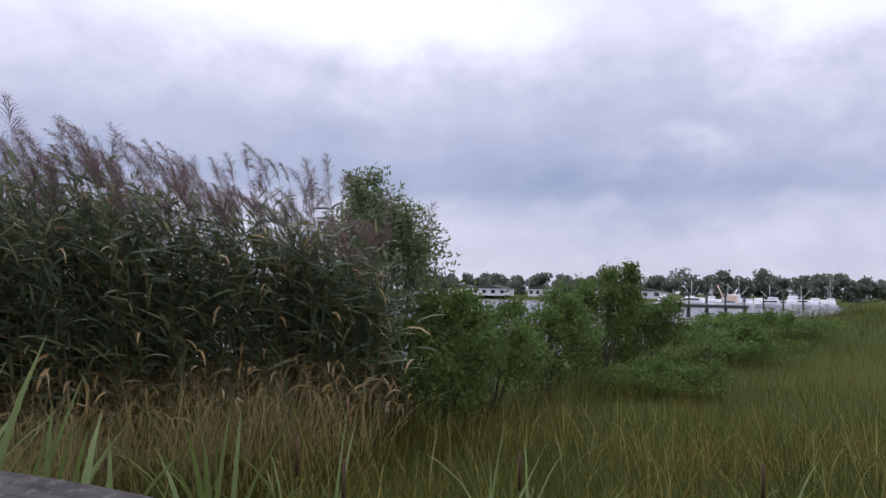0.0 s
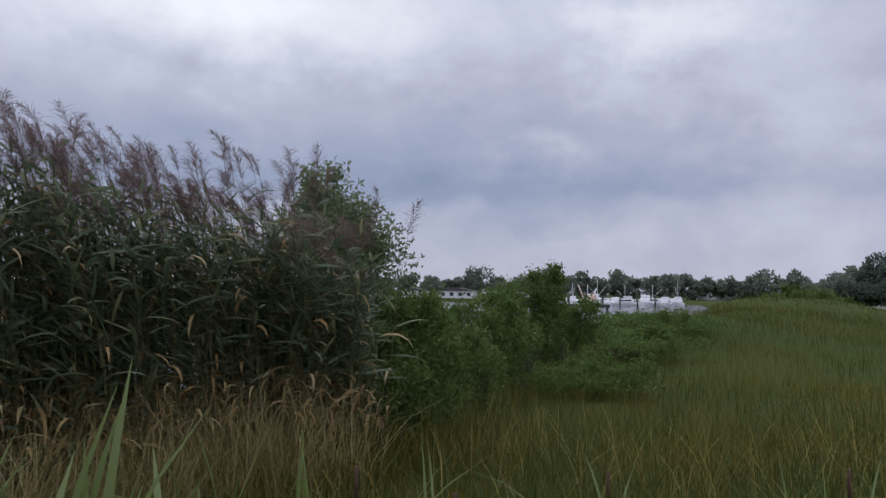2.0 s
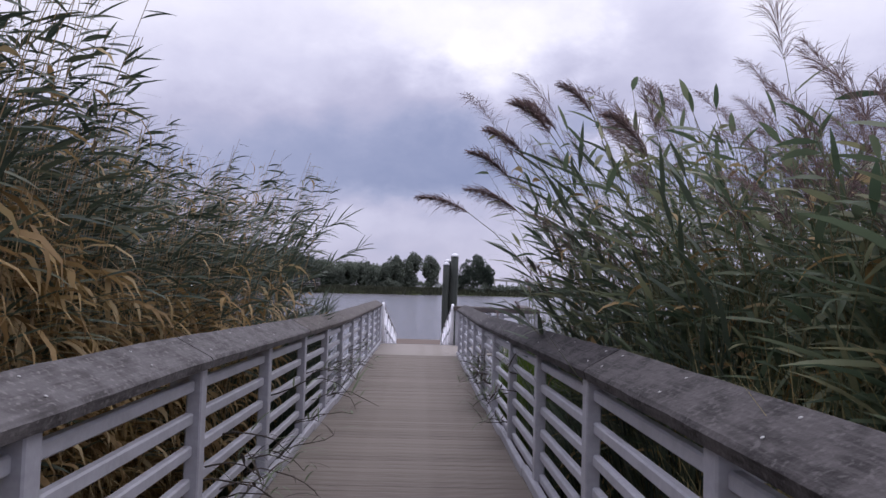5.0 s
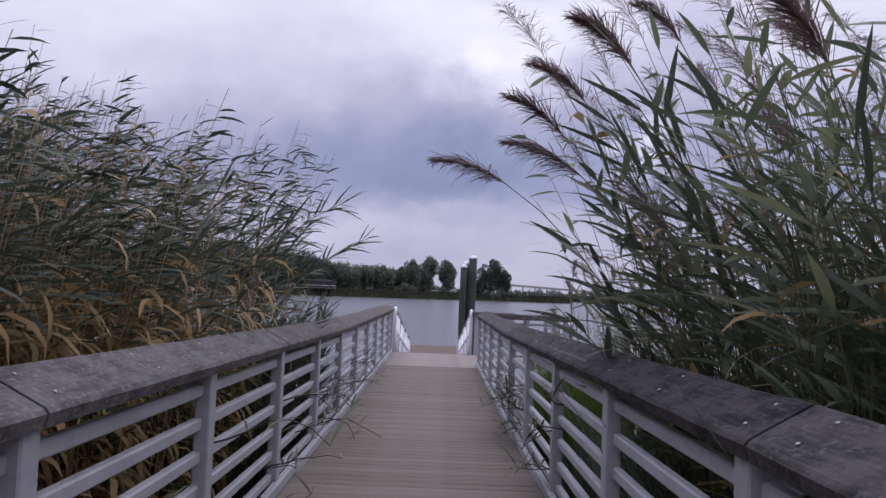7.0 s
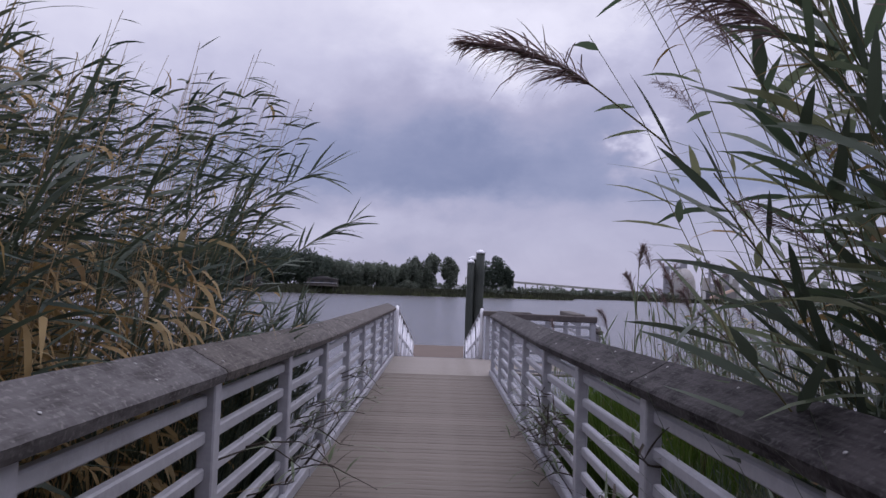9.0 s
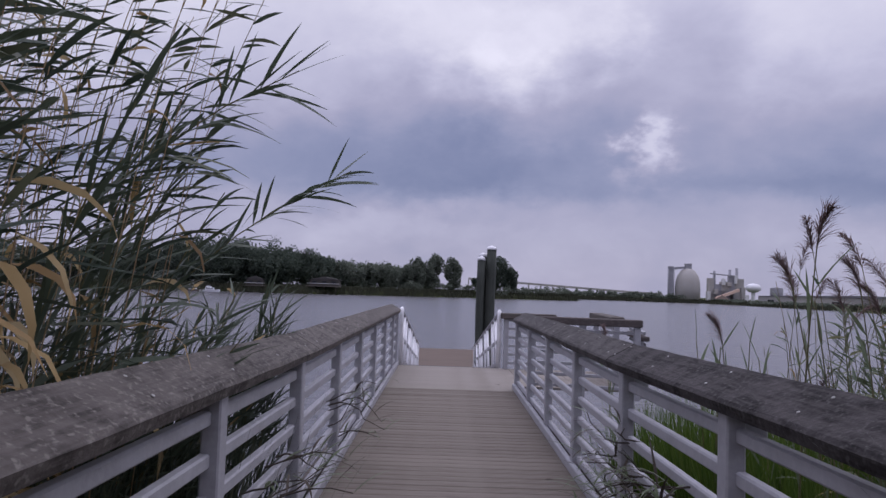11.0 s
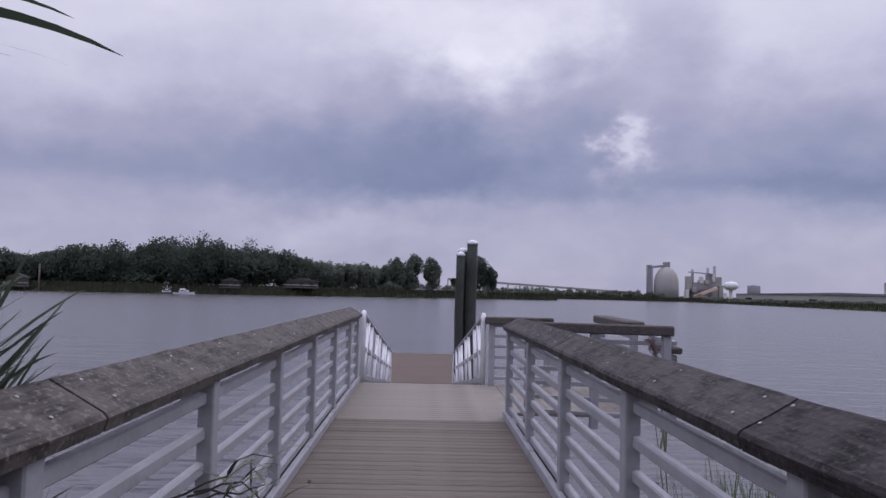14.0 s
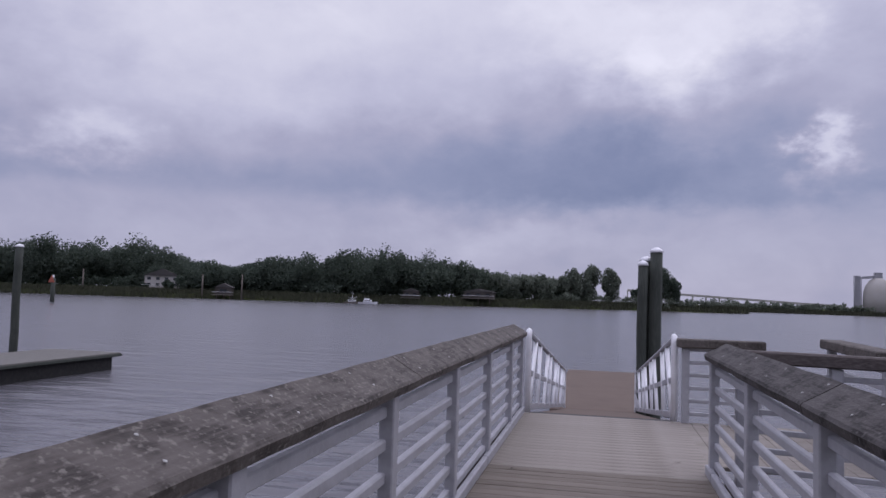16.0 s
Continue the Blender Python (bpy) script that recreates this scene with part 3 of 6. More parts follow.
# boards across the walk
deck = thing("boardwalk_deck", "weathered grey boards laid across the walk", "boardwalk", kind="structure", place=(0, -3.2, 0))
PLANKS = [plank_mesh("deck_plank", 2.05, 0.1405, 0.04, M_DECK), plank_mesh("deck_plank", 2.03, 0.1405, 0.04, M_DECK)]
y = -3.2
i = 0
while y < 20.3:
    jog = rng.uniform(-0.02, 0.02)
    m = Matrix.Translation((jog, y + 3.2, deck_z(y) - 0.02 + rng.uniform(-0.002, 0.002))) @ Matrix.Rotation(rng.uniform(-0.002, 0.002), 4, "Y")
    part("plank", PLANKS[i % 2], parent=deck, m=m)
    y += 0.1445; i += 1
landing = thing("landing_deck", "pale sandy boards of the landing at the ramp's head", "landing", kind="structure", place=(0, 20.3, 0))
LPL = plank_mesh("landing_plank", 2.05, 0.1435, 0.04, M_LANDING, 0.002)
while y < LAND_Y - 0.05:
    part("plank", LPL, parent=landing, m=Matrix.Translation((0, y - 20.3, deck_z(y) - 0.02)))
    y += 0.1445
SPL = plank_mesh("side_plank", 0.141, 2.55, 0.04, M_LANDING)
xx = 1.06
while xx < 2.7:
    part("plank", SPL, parent=landing, m=Matrix.Translation((xx, 22.2 - 20.3, -0.022)))
    xx += 0.1445
# thin dark strip along the landing's lip
part("threshold", box(1.8, 0.10, 0.02, (0, LAND_Y + 0.03 - 20.3, -0.012), 0.004), M_DOCKDARK, landing, "dark flat strip across the ramp's head")
part("fascia", box(1.95, 0.04, 0.22, (0, LAND_Y + 0.0 - 20.3, -0.13)), M_WOODGREY, landing)

# joists and short piles that carry the walk
for k, y in enumerate(np.arange(-2.4, 23.4, 3.29)):
    for sx in (-0.98, 0.98):
        zt = deck_z(y) - 0.31
        t = thing("support_pile", "round grey timber pile under the walk", "pile", kind="structure", group="piles under the walk", place=(sx, y, zt))
        part("shaft", tube([(0, 0, -4.2), (0, 0, 0)], [0.14, 0.125], 10), M_WOODGREY, t)
for y in np.arange(-2.4, 23.4, 3.29):
    t = thing("cross_beam", "grey timber beam under the deck", "beam", kind="structure", place=(0, y, deck_z(y) - 0.2))
    part("beam", box(2.0, 0.09, 0.24, (0, 0.16, -0.02)), M_WOODGREY, t)


# ---- side platform railings ----
def cross_rail(name, label, x0, y0, x1, y1, cap_mat, cap_w, z_cap, posts, thick=0.11):
    """A railing between two places on the landing."""
    t = thing(name, label, "railing", kind="structure", place=(x0, y0, 0))
    d = Vector((x1 - x0, y1 - y0, 0)); L = d.length
    q = d.to_track_quat("X", "Z").to_matrix()
    for f in posts:
        p = d * f
        part("post", box(0.09, 0.09, z_cap - 0.02, (p.x, p.y, z_cap / 2 - 0.06), 0.006), M_ALU, t)
    for h in (0.11, 0.27, 0.43, 0.59, 0.75, 0.91):
        c = d * 0.5
        part("rail", box(L, 0.045, 0.045, (c.x, c.y, h), 0.005, rot=q), M_ALU, t)
    c = d * 0.5
    part("cap_board", box(L + 0.16, cap_w, thick, (c.x, c.y, z_cap + 0.045 - thick / 2), 0.014, rot=q), cap_mat, t, "thick worn cap board")
    return t


cross_rail("railing_side_near", "side railing with a dark damp cap board", 1.16, 20.42, 2.66, 20.08, M_CAPDARK, 0.15, 1.06, (0.03, 0.5, 1.0))
cross_rail("railing_side_far", "short railing with a grey log-like cap beside the ramp", 1.04, 23.45, 1.92, 23.45, M_CAP, 0.22, 1.0, (0.03, 1.0))
cross_rail("railing_side_east", "far side railing with a worn grey cap", 2.62, 21.2, 2.75, 23.4, M_CAP, 0.24, 1.06, (0.0, 1.0))
cross_rail("railing_side_low", "low side railing with a dark cap", 2.80, 20.2, 2.95, 21.6, M_CAPDARK, 0.13, 0.82, (0.1,), 0.07)

# ---- ramp down to the float ----
RAMP_Y0, RAMP_Y1, RAMP_Z1 = LAND_Y + 0.04, 34.2, -1.42
ramp = thing("gangway_ramp", "white metal gangway ramp sloping down to the float", "ramp", place=(0.01, RAMP_Y0, 0))
ang = math.atan2(RAMP_Z1, RAMP_Y1 - RAMP_Y0)
RL = math.hypot(RAMP_Z1, RAMP_Y1 - RAMP_Y0)
part("walk_plate", box(1.78, RL, 0.06, (0, (RAMP_Y1 - RAMP_Y0) / 2, RAMP_Z1 / 2 - 0.05), rot=Matrix.Rotation(ang, 3, "X")), M_SAND, ramp, "sandy brown tread")
for sx in (-0.93, 0.93):
    foot = RAMP_Y1 - RAMP_Y0
    part("end_post", tube([(sx, 0.0, -0.06), (sx, 0.0, 0.98), (sx, 0.02, 1.05), (sx, 0.08, 1.065)], [0.042, 0.042, 0.042, 0.034], 10), M_WHITE, ramp)
    part("end_post", box(0.06, 0.06, 1.0, (sx, foot - 0.05, RAMP_Z1 + 0.5), 0.01), M_WHITE, ramp)
    part("handrail", tube([(sx, 0.05, 1.03), (sx, foot, 1.0 + RAMP_Z1)], 0.036, 8), M_ALU, ramp, "grey round handrail")
    for h, w in ((0.52, 0.075), (0.07, 0.09)):
        part("side_rail", box(0.035, RL, w, (sx, foot / 2, h + RAMP_Z1 / 2), 0.006, rot=Matrix.Rotation(ang, 3, "X")), M_ALU, ramp)
    for k in range(8):
        ya, yb = foot * (k + 0.16) / 8, foot * (k + (0.50 if k % 2 else 0.86)) / 8
        za, zb = 0.07 + RAMP_Z1 * ya / foot, 1.0 + RAMP_Z1 * yb / foot
        part("brace", tube([(sx, ya, za), (sx, yb, zb)], 0.032, 6), M_WHITE, ramp, "slanting white brace")

# ---- floats and piles ----
def pile(name, label, x, y, top, r=0.15, cap=True, group=""):
    t = thing(name, label, "pile", group=group, place=(x, y, -4.0))
    H = top + 4.0
    pts = [(0.012 * math.sin(k * 1.7 + x), 0.012 * math.cos(k * 1.1 + y), H * k / 8) for k in range(9)]
    part("shaft", tube(pts, [r * (1.04 - 0.06 * k / 8) for k in range(9)], 14), M_PILE, t)
    if cap:
        part("cap", lathe([(r * 1.08, -0.05), (r * 1.10, 0.0), (r * 0.75, 0.05), (r * 0.25, 0.085), (0.0, 0.09)], 14, (pts[-1][0], pts[-1][1], H)), M_WHITE, t, "white plastic cone cap")
    return t


pile("dock_pile", "tall dark timber pile with a white cone cap", 1.37, 33.40, 2.82, 0.155, group="piles by the float")
pile("dock_pile", "dark timber pile with a white cone cap, lashed to its neighbours", 1.12, 33.62, 2.60, 0.15, group="piles by the float")
pile("dock_pile", "dark timber pile with a white cone cap, shortest of three", 1.03, 33.25, 2.47, 0.125, group="piles by the float")

float_dock = thing("floating_dock", "sandy brown floating dock at the ramp's foot", "dock", place=(0.08, 33.9, -2.32))
part("deck", box(2.75, 11.6, 0.10, (0, 5.8, 0.85), 0.01), M_SAND, float_dock)
part("hull", box(2.6, 11.4, 0.75, (0, 5.8, 0.42)), M_DOCKDARK, float_dock, "dark float side")

left_dock = thing("floating_dock", "grey plank floating dock with dark sides out on the water", "dock", place=(-21.45, 22.95, -2.4))
part("deck", box(3.4, 18.7, 0.06, (0, 9.35, 1.07), 0.01), M_DOCKTOP, left_dock)
part("rub_rail", box(3.48, 18.8, 0.10, (0, 9.35, 0.99), 0.01), M_PILE, left_dock, "dark timber rubbing strip")
part("hull", box(3.1, 18.3, 0.94, (0, 9.2, 0.47)), M_RUBBER, left_dock, "black float side")
pile("dock_pile", "slim dark pile with a white cone cap beside the float", -23.5, 39.9, 3.0, 0.16)


# ---- reeds ----
plan[0] = LAND


def reed_bed(name, label, XY, H, lean_az, lean, plume_share, leaf_len, dry, seed, leaves_per=13, plume_len=0.36, strong=1.0, leaf_mat=None, low=0.12, stiff=1.0, slim=1.0, flat=0.0, dead_long=1.0, dead_wide=1.0, stalk_mat=None, wind=None):
    """A stand of reeds. XY: feet; H: heights; lean_az and lean: where each one bends to and by how much (radians at the tip)."""
    r = np.random.default_rng(seed)
    n = len(XY)
    base = np.column_stack([XY, ground_height(XY[:, 0], XY[:, 1]) - 0.05])
    base[:, 2] = np.maximum(base[:, 2], -2.6)
    H = H + (-0.55 - base[:, 2]).clip(0, 2)
    plumed = r.random(n) < plume_share
    H = H + np.where(plumed, r.uniform(-0.22, 0.34, n), 0)
    segs = 9
    V, F, P = ribbons(base, lean_az, 0.03 + 0.05 * r.random(n), lean, H, np.full(n, 0.011), segs, taper=0.65, power=1.8)
    # stalks as slim three-sided tubes
    rad = (0.0050 * (1 - 0.6 * np.linspace(0, 1, segs + 1)))[None, :, None, None]
    tri = np.array([[math.cos(a), math.sin(a), 0] for a in (0.3, 2.4, 4.5)])
    SV = (P[:, :, None, :] + rad * tri[None, None]).reshape(-1, 3)
    k, j = np.meshgrid(np.arange(segs), np.arange(3), indexing="ij")
    f = np.stack([3 * k + j, 3 * k + (j + 1) % 3, 3 * (k + 1) + (j + 1) % 3, 3 * (k + 1) + j], -1).reshape(-1, 4)
    SF = (f[None] + (np.arange(n) * 3 * (segs + 1))[:, None, None]).reshape(-1, 4)
    # leaves
    nl = n * leaves_per
    owner = np.repeat(np.arange(n), leaves_per)
    frac = np.tile(np.linspace(low, 1.0, leaves_per) ** 0.8 * 0.97, n) + r.uniform(-0.03, 0.03, nl)
    frac = np.where(plumed[owner], frac * 0.94, frac).clip(0.05, 0.985)
    pos = frac * segs
    i0 = np.floor(pos).astype(int).clip(0, segs - 1)
    w = (pos - i0)[:, None]
    at = P[owner, i0] * (1 - w) + P[owner, i0 + 1] * w
    side = np.where(np.tile(np.arange(leaves_per), n) % 2 == 0, 1.0, -1.0)
    az = lean_az[owner] + side * r.uniform(0.3, 1.5, nl) + r.normal(0, 0.6, nl)
    if wind is not None:  # most blades stream to the lee side
        az = np.where(r.random(nl) < 0.8, wind + r.normal(0, 0.5, nl), az)
    ln = leaf_len * r.uniform(0.65, 1.25, nl) * (1 - 0.35 * np.abs(frac - 0.55) / 0.5) * np.where(frac > 0.84, 0.72, 1.0)
    th = r.uniform(0.45 + 0.25 * flat, 1.4 + 0.3 * flat, nl) + lean[owner] * frac * 0.5
    bend = r.uniform(0.3, 1.5, nl) * stiff
    wd = r.uniform(0.026, 0.052, nl) * slim
    dr = np.broadcast_to(dry, n)[owner]
    dead = r.random(nl) < np.where(frac < dr, 0.95 - 0.45 * frac / np.maximum(dr, 0.01), 0.05)
    bend = np.where(dead, bend + 1.15, bend)
    th = np.where(dead, th + 0.25, th)
    ln = np.where(dead, ln * dead_long, ln)
    wd = np.where(dead, wd * dead_wide, wd)
    bend = np.where(dead, bend + 0.7 * (dead_wide - 1), bend)
    bed = thing(name, label, "reeds", kind="stuff", place=(0, 0, 0))
    for nm, sel, mat in (("green_leaves", ~dead, leaf_mat or M_LEAF), ("straw_leaves", dead, M_DRYLEAF)):
        LV, LF, _ = ribbons(at[sel], az[sel], th[sel], bend[sel], ln[sel], wd[sel], 4, r.uniform(-0.8, 0.8, sel.sum()), broad=0.35)
        part(nm, raw_mesh(nm, LV, LF, mat, True), parent=bed)
    part("stalks", raw_mesh("stalks", SV, SF, stalk_mat or M_STALK, True), parent=bed)
    # plumes: a spray of fine branches drooping to the lee side
    has = np.where(plumed)[0]
    if len(has):
        nb = 150
        ow = np.repeat(has, nb)
        t = np.tile(np.linspace(0, 1, nb), len(has))
        tip, prev = P[ow, segs], P[ow, segs - 1]
        d = tip - prev
        d /= np.linalg.norm(d, axis=1)[:, None]
        nod = lean_az + r.normal(0, 0.5, n)
        lee = np.column_stack([np.cos(nod[ow]), np.sin(nod[ow])])
        pl = plume_len * r.uniform(0.7, 1.25, n)[ow]
        sag = r.uniform(0.15, 0.75, n)[ow]
        b = tip + d * ((t - 0.1) * pl)[:, None] * 0.85
        b[:, :2] += lee * (t ** 2 * pl * 0.55 * sag)[:, None]
        b[:, 2] -= t ** 2 * pl * 0.30 * sag
        m = len(ow)
        paz = nod[ow] + r.normal(0, 1.0, m)
        bl = pl * (0.10 + 0.30 * np.sin(np.pi * (0.22 + 0.70 * t))) * r.uniform(0.6, 1.15, m)
        PV, PF, _ = ribbons(b, paz, r.uniform(0.1, 0.75, m) + lean[ow] * 0.6 + t * sag * 0.7, r.uniform(0.3, 1.2, m), bl, r.uniform(0.0035, 0.007, m) * strong, 2, r.uniform(-0.9, 0.9, m), broad=0.4)
        part("plumes", raw_mesh("plumes", PV, PF, M_PLUME), parent=bed)
    return bed


def scatter(n, inside, x0, x1, y0, y1, seed):
    r = np.random.default_rng(seed)
    got = np.zeros((0, 2))
    while len(got) < n:
        p = np.column_stack([r.uniform(x0, x1, n * 2), r.uniform(y0, y1, n * 2)])
        got = np.concatenate([got, p[inside(p[:, 0], p[:, 1])]])
    return got[:n]


def right_front(x):
    return np.interp(x, [1.5, 3.0, 5.0, 7.0, 8.2], [4.4, 5.2, 5.7, 4.7, 3.7])


def in_right(x, y):
    return (x > np.interp(y, [5, 7.5, 8.5], [1.78, 1.78, 1.70])) & (y > right_front(x)) & (y < np.interp(x, [1.5, 2.6, 4, 9.5], [10.2, 10.5, 10.9, 9.0])) & (x < 8.9)


def in_left(x, y):
    return (x < np.interp(y, [7.5, 10], [-1.62, -1.40])) & (x > -5.9 + 0.6 * np.sin(y * 0.9) + 0.3 * np.sin(y * 2.3)) & (y < np.interp(x, [-8, -3, -1.6], [13.6, 13.3, 12.6]) + 0.3 * np.sin(x * 2.0)) & (y > 0.6 + 0.5 * np.sin(x * 1.7))


rr = np.random.default_rng(5)
XY = np.concatenate([scatter(3300, in_right, 1.5, 9.6, 3.2, 11.5, 11), scatter(380, lambda x, y: in_right(x, y) & (y < right_front(x) + 1.6), 4.8, 8.9, 3.2, 8, 16)])
XY = XY[(XY[:, 1] - right_front(XY[:, 0]) < 1.5) | (XY[:, 0] < 3.4) | (rr.random(len(XY)) < 0.45)]
XY = XY[~((XY[:, 0] < 3.6) & (XY[:, 1] > 8.3)) | (rr.random(len(XY)) < 0.66)]
depth = np.minimum(XY[:, 1] - right_front(XY[:, 0]), 1.0)
H = 2.46 + 0.24 * rr.normal(0, 0.8, len(XY)).clip(-1.6, 1.2) + 0.15 * depth + 0.66 * smooth(3.3, 5.6, XY[:, 0]) - 0.18 * smooth(6.0, 7.2, XY[:, 0]) - 0.6 * smooth(7.6, 8.9, XY[:, 0]) + 0.75 * smooth(6.3, 8.8, XY[:, 1]) * smooth(4.5, 2.5, XY[:, 0])
H = H - 0.75 * ((XY[:, 0] < 3.6) & (XY[:, 1] > 7.6) & (rr.random(len(XY)) < 0.45))
edge = smooth(2.6, 1.5, XY[:, 0]) * smooth(6.8, 9.0, XY[:, 1])
az = np.where(rr.random(len(XY)) < 0.25 + 0.75 * edge, math.pi + rr.normal(0, 0.5, len(XY)), 2.3 + rr.normal(0, 0.6, len(XY)))
inner = (XY[:, 0] < 2.2) & (XY[:, 1] < 7.6)
az = np.where(inner, rr.uniform(-1.2, 1.7, len(XY)), az)
reed_bed("reed_bed", "dense tall green reeds with purple-brown plumes beside the walk", XY, H, az, 0.15 + 0.25 * rr.random(len(XY)) + 0.26 * edge, 0.20 + 0.22 * smooth(3.8, 6.0, XY[:, 0]), 0.46, 0.42, 21, slim=1.15, plume_len=0.42, leaves_per=13, low=0.22, stiff=0.5)
XY = np.concatenate([scatter(2500, in_left, -6.5, -1.4, 0, 14, 12), scatter(120, in_left, -3.0, -1.65, 5.5, 9.0, 15)])
XY = XY[(XY[:, 1] < 10.6) | (rr.random(len(XY)) < 0.60)]
H = 2.95 + 0.16 * rr.normal(0, 0.8, len(XY)) + 0.55 * smooth(8.0, 6.6, XY[:, 1]) - 0.10 * smooth(7.8, 8.6, XY[:, 1]) * smooth(11.2, 10.4, XY[:, 1]) + 0.48 * smooth(10.0, 11.2, XY[:, 1]) * smooth(13.0, 12.3, XY[:, 1]) + 0.45 * smooth(-2.2, -3.6, XY[:, 0])
az = np.where(rr.random(len(XY)) < 0.4, 0.35 + rr.normal(0, 0.5, len(XY)), 1.4 + rr.normal(0, 0.9, len(XY)))
reed_bed("reed_bed", "tall reeds with green tops and golden dry lower leaves beside the walk", XY, H, az, 0.12 + 0.26 * rr.random(len(XY)), 0.01, 0.33, 0.72 - 0.45 * smooth(10.8, 12.4, XY[:, 1]), 22, leaves_per=32, strong=0.8, leaf_mat=M_LEAF2, stiff=0.5, slim=0.78, flat=0.7, dead_long=1.2, dead_wide=1.5, stalk_mat=M_DRYSTALK, wind=0.15)


def reed(label, x, y, H, az, bend, seed, plume=True, leaf_len=0.42, leaves=11, dry=0.0, start=0.30, group="reeds over the walk", leaf_mat=None, wide=1.0, fan=0.0, foot=0.04, tuft=1.0):
    """One reed with its own stalk, leaves and plume."""
    r = np.random.default_rng(seed)
    z = max(float(ground_height(x, y)), -2.5) - 0.04
    H = H + max(0.0, -0.6 - z)
    t = thing("reed", label, "reed", group=group, place=(x, y, z))
    _, _, P = ribbons(np.zeros((1, 3)), np.array([az]), np.array([foot]), np.array([bend]), np.array([H]), np.array([0.01]), 12, power=2.0)
    P = P[0]
    part("stalk", tube([tuple(p) for p in P], [0.0075 * (1 - 0.65 * k / 12) for k in range(13)], 5), M_STALK, t)
    for k in range(leaves):
        f = start + ((0.90 if plume else 0.985) - start) * k / (leaves - 1)
        i = min(int(f * 12), 11)
        w = f * 12 - i
        at = P[i] * (1 - w) + P[i + 1] * w
        lean = foot + bend * f ** 2
        s = 1 if k % 2 else -1
        a = az + s * r.uniform(0.45, 1.25)
        V, F, _ = ribbons(at[None], np.array([a]), np.array([lean * (0.6 + 0.4 * fan) + r.uniform(0.55 - 0.8 * fan, 1.05 - 0.35 * fan)]), np.array([r.uniform(0.05, 0.45)]),
                          np.array([leaf_len * r.uniform(0.75, 1.2) * (1.0 - 0.35 * (1 - fan) * (f > 0.9))]), np.array([r.uniform(0.027, 0.042) * wide]), 6, np.array([r.uniform(-1.1, 1.1)]), broad=0.35)
        part("leaf", raw_mesh("leaf", V, F, M_DRYLEAF if r.random() < dry else (leaf_mat or M_LEAF), True), parent=t)
    if plume:
        nb = int(260 * tuft)
        f = np.linspace(0, 1, nb)
        d = P[12] - P[11]
        d /= np.linalg.norm(d)
        nod = az + r.normal(0, 0.35)
        b = P[12] + d * ((f - 0.12) * 0.32 * tuft)[:, None]
        b[:, 0] += np.cos(nod) * f ** 2 * 0.08 * tuft
        b[:, 1] += np.sin(nod) * f ** 2 * 0.08 * tuft
        b[:, 2] -= f ** 2 * 0.10 * tuft
        part("rachis", tube([tuple(b[k]) for k in (0, nb // 3, 2 * nb // 3, nb - 1)], [0.003, 0.0025, 0.002, 0.001], 4), M_STALK, t)
        V, F, _ = ribbons(b, nod + r.normal(0, 0.55, nb), foot + bend + r.uniform(-0.15, 0.45, nb), r.uniform(0.4, 1.7, nb),
                          0.19 * tuft * np.sin(np.pi * (0.28 + 0.64 * f)) * r.uniform(0.5, 1.15, nb), r.uniform(0.0035, 0.0075, nb) * tuft ** 0.7, 4, r.uniform(-0.9, 0.9, nb), broad=0.4)
        part("plume", raw_mesh("plume", V, F, M_PLUME), parent=t, label="purple-brown feathery plume")
    return t


# reeds that lean over the cap boards
PI = math.pi
OVER_RIGHT = [(1.76, 9.35, 3.15, PI + 0.05, 0.98, 1), (1.86, 9.0, 3.4, PI - 0.15, 0.64, 1), (1.86, 9.4, 3.3, PI + 0.1, 0.72, 1), (1.97, 8.7, 3.5, PI - 0.1, 0.6, 1), (2.12, 9.3, 3.6, PI + 0.2, 0.6, 1),
              (1.86, 8.8, 3.0, PI + 0.1, 0.85, 1), (1.90, 8.4, 2.8, PI + 0.1, 0.6, 0), (1.92, 8.0, 3.0, PI - 0.2, 0.45, 0), (1.74, 9.4, 2.35, PI + 0.3, 0.95, 0), (1.97, 7.6, 3.0, PI + 0.2, 0.4, 1), (2.22, 9.0, 3.7, PI - 0.3, 0.45, 1),
              (1.98, 7.2, 2.8, PI - 0.1, 0.3, 0), (1.82, 9.45, 2.7, PI + 0.15, 0.75, 0), (1.92, 8.6, 3.2, PI, 0.6, 0), (1.92, 9.15, 3.4, PI - 0.05, 0.6, 0), (2.07, 9.45, 3.1, PI + 0.3, 0.5, 0), (2.17, 9.5, 2.6, PI, 0.5, 0)]
# same reeds as the bed, darkened in leaf colour to read as backlit
for k, (x, y, H, az, bd, pl) in enumerate(OVER_RIGHT):
    reed("tall green reed bending over the railing" + (" with a purple-brown plume" if pl else ""), x, y, H, az, bd, 900 + k, pl, 0.46, 16, 0.0, 0.45, wide=1.35, fan=0.25, leaf_mat=M_LEAF2, tuft=1.2)
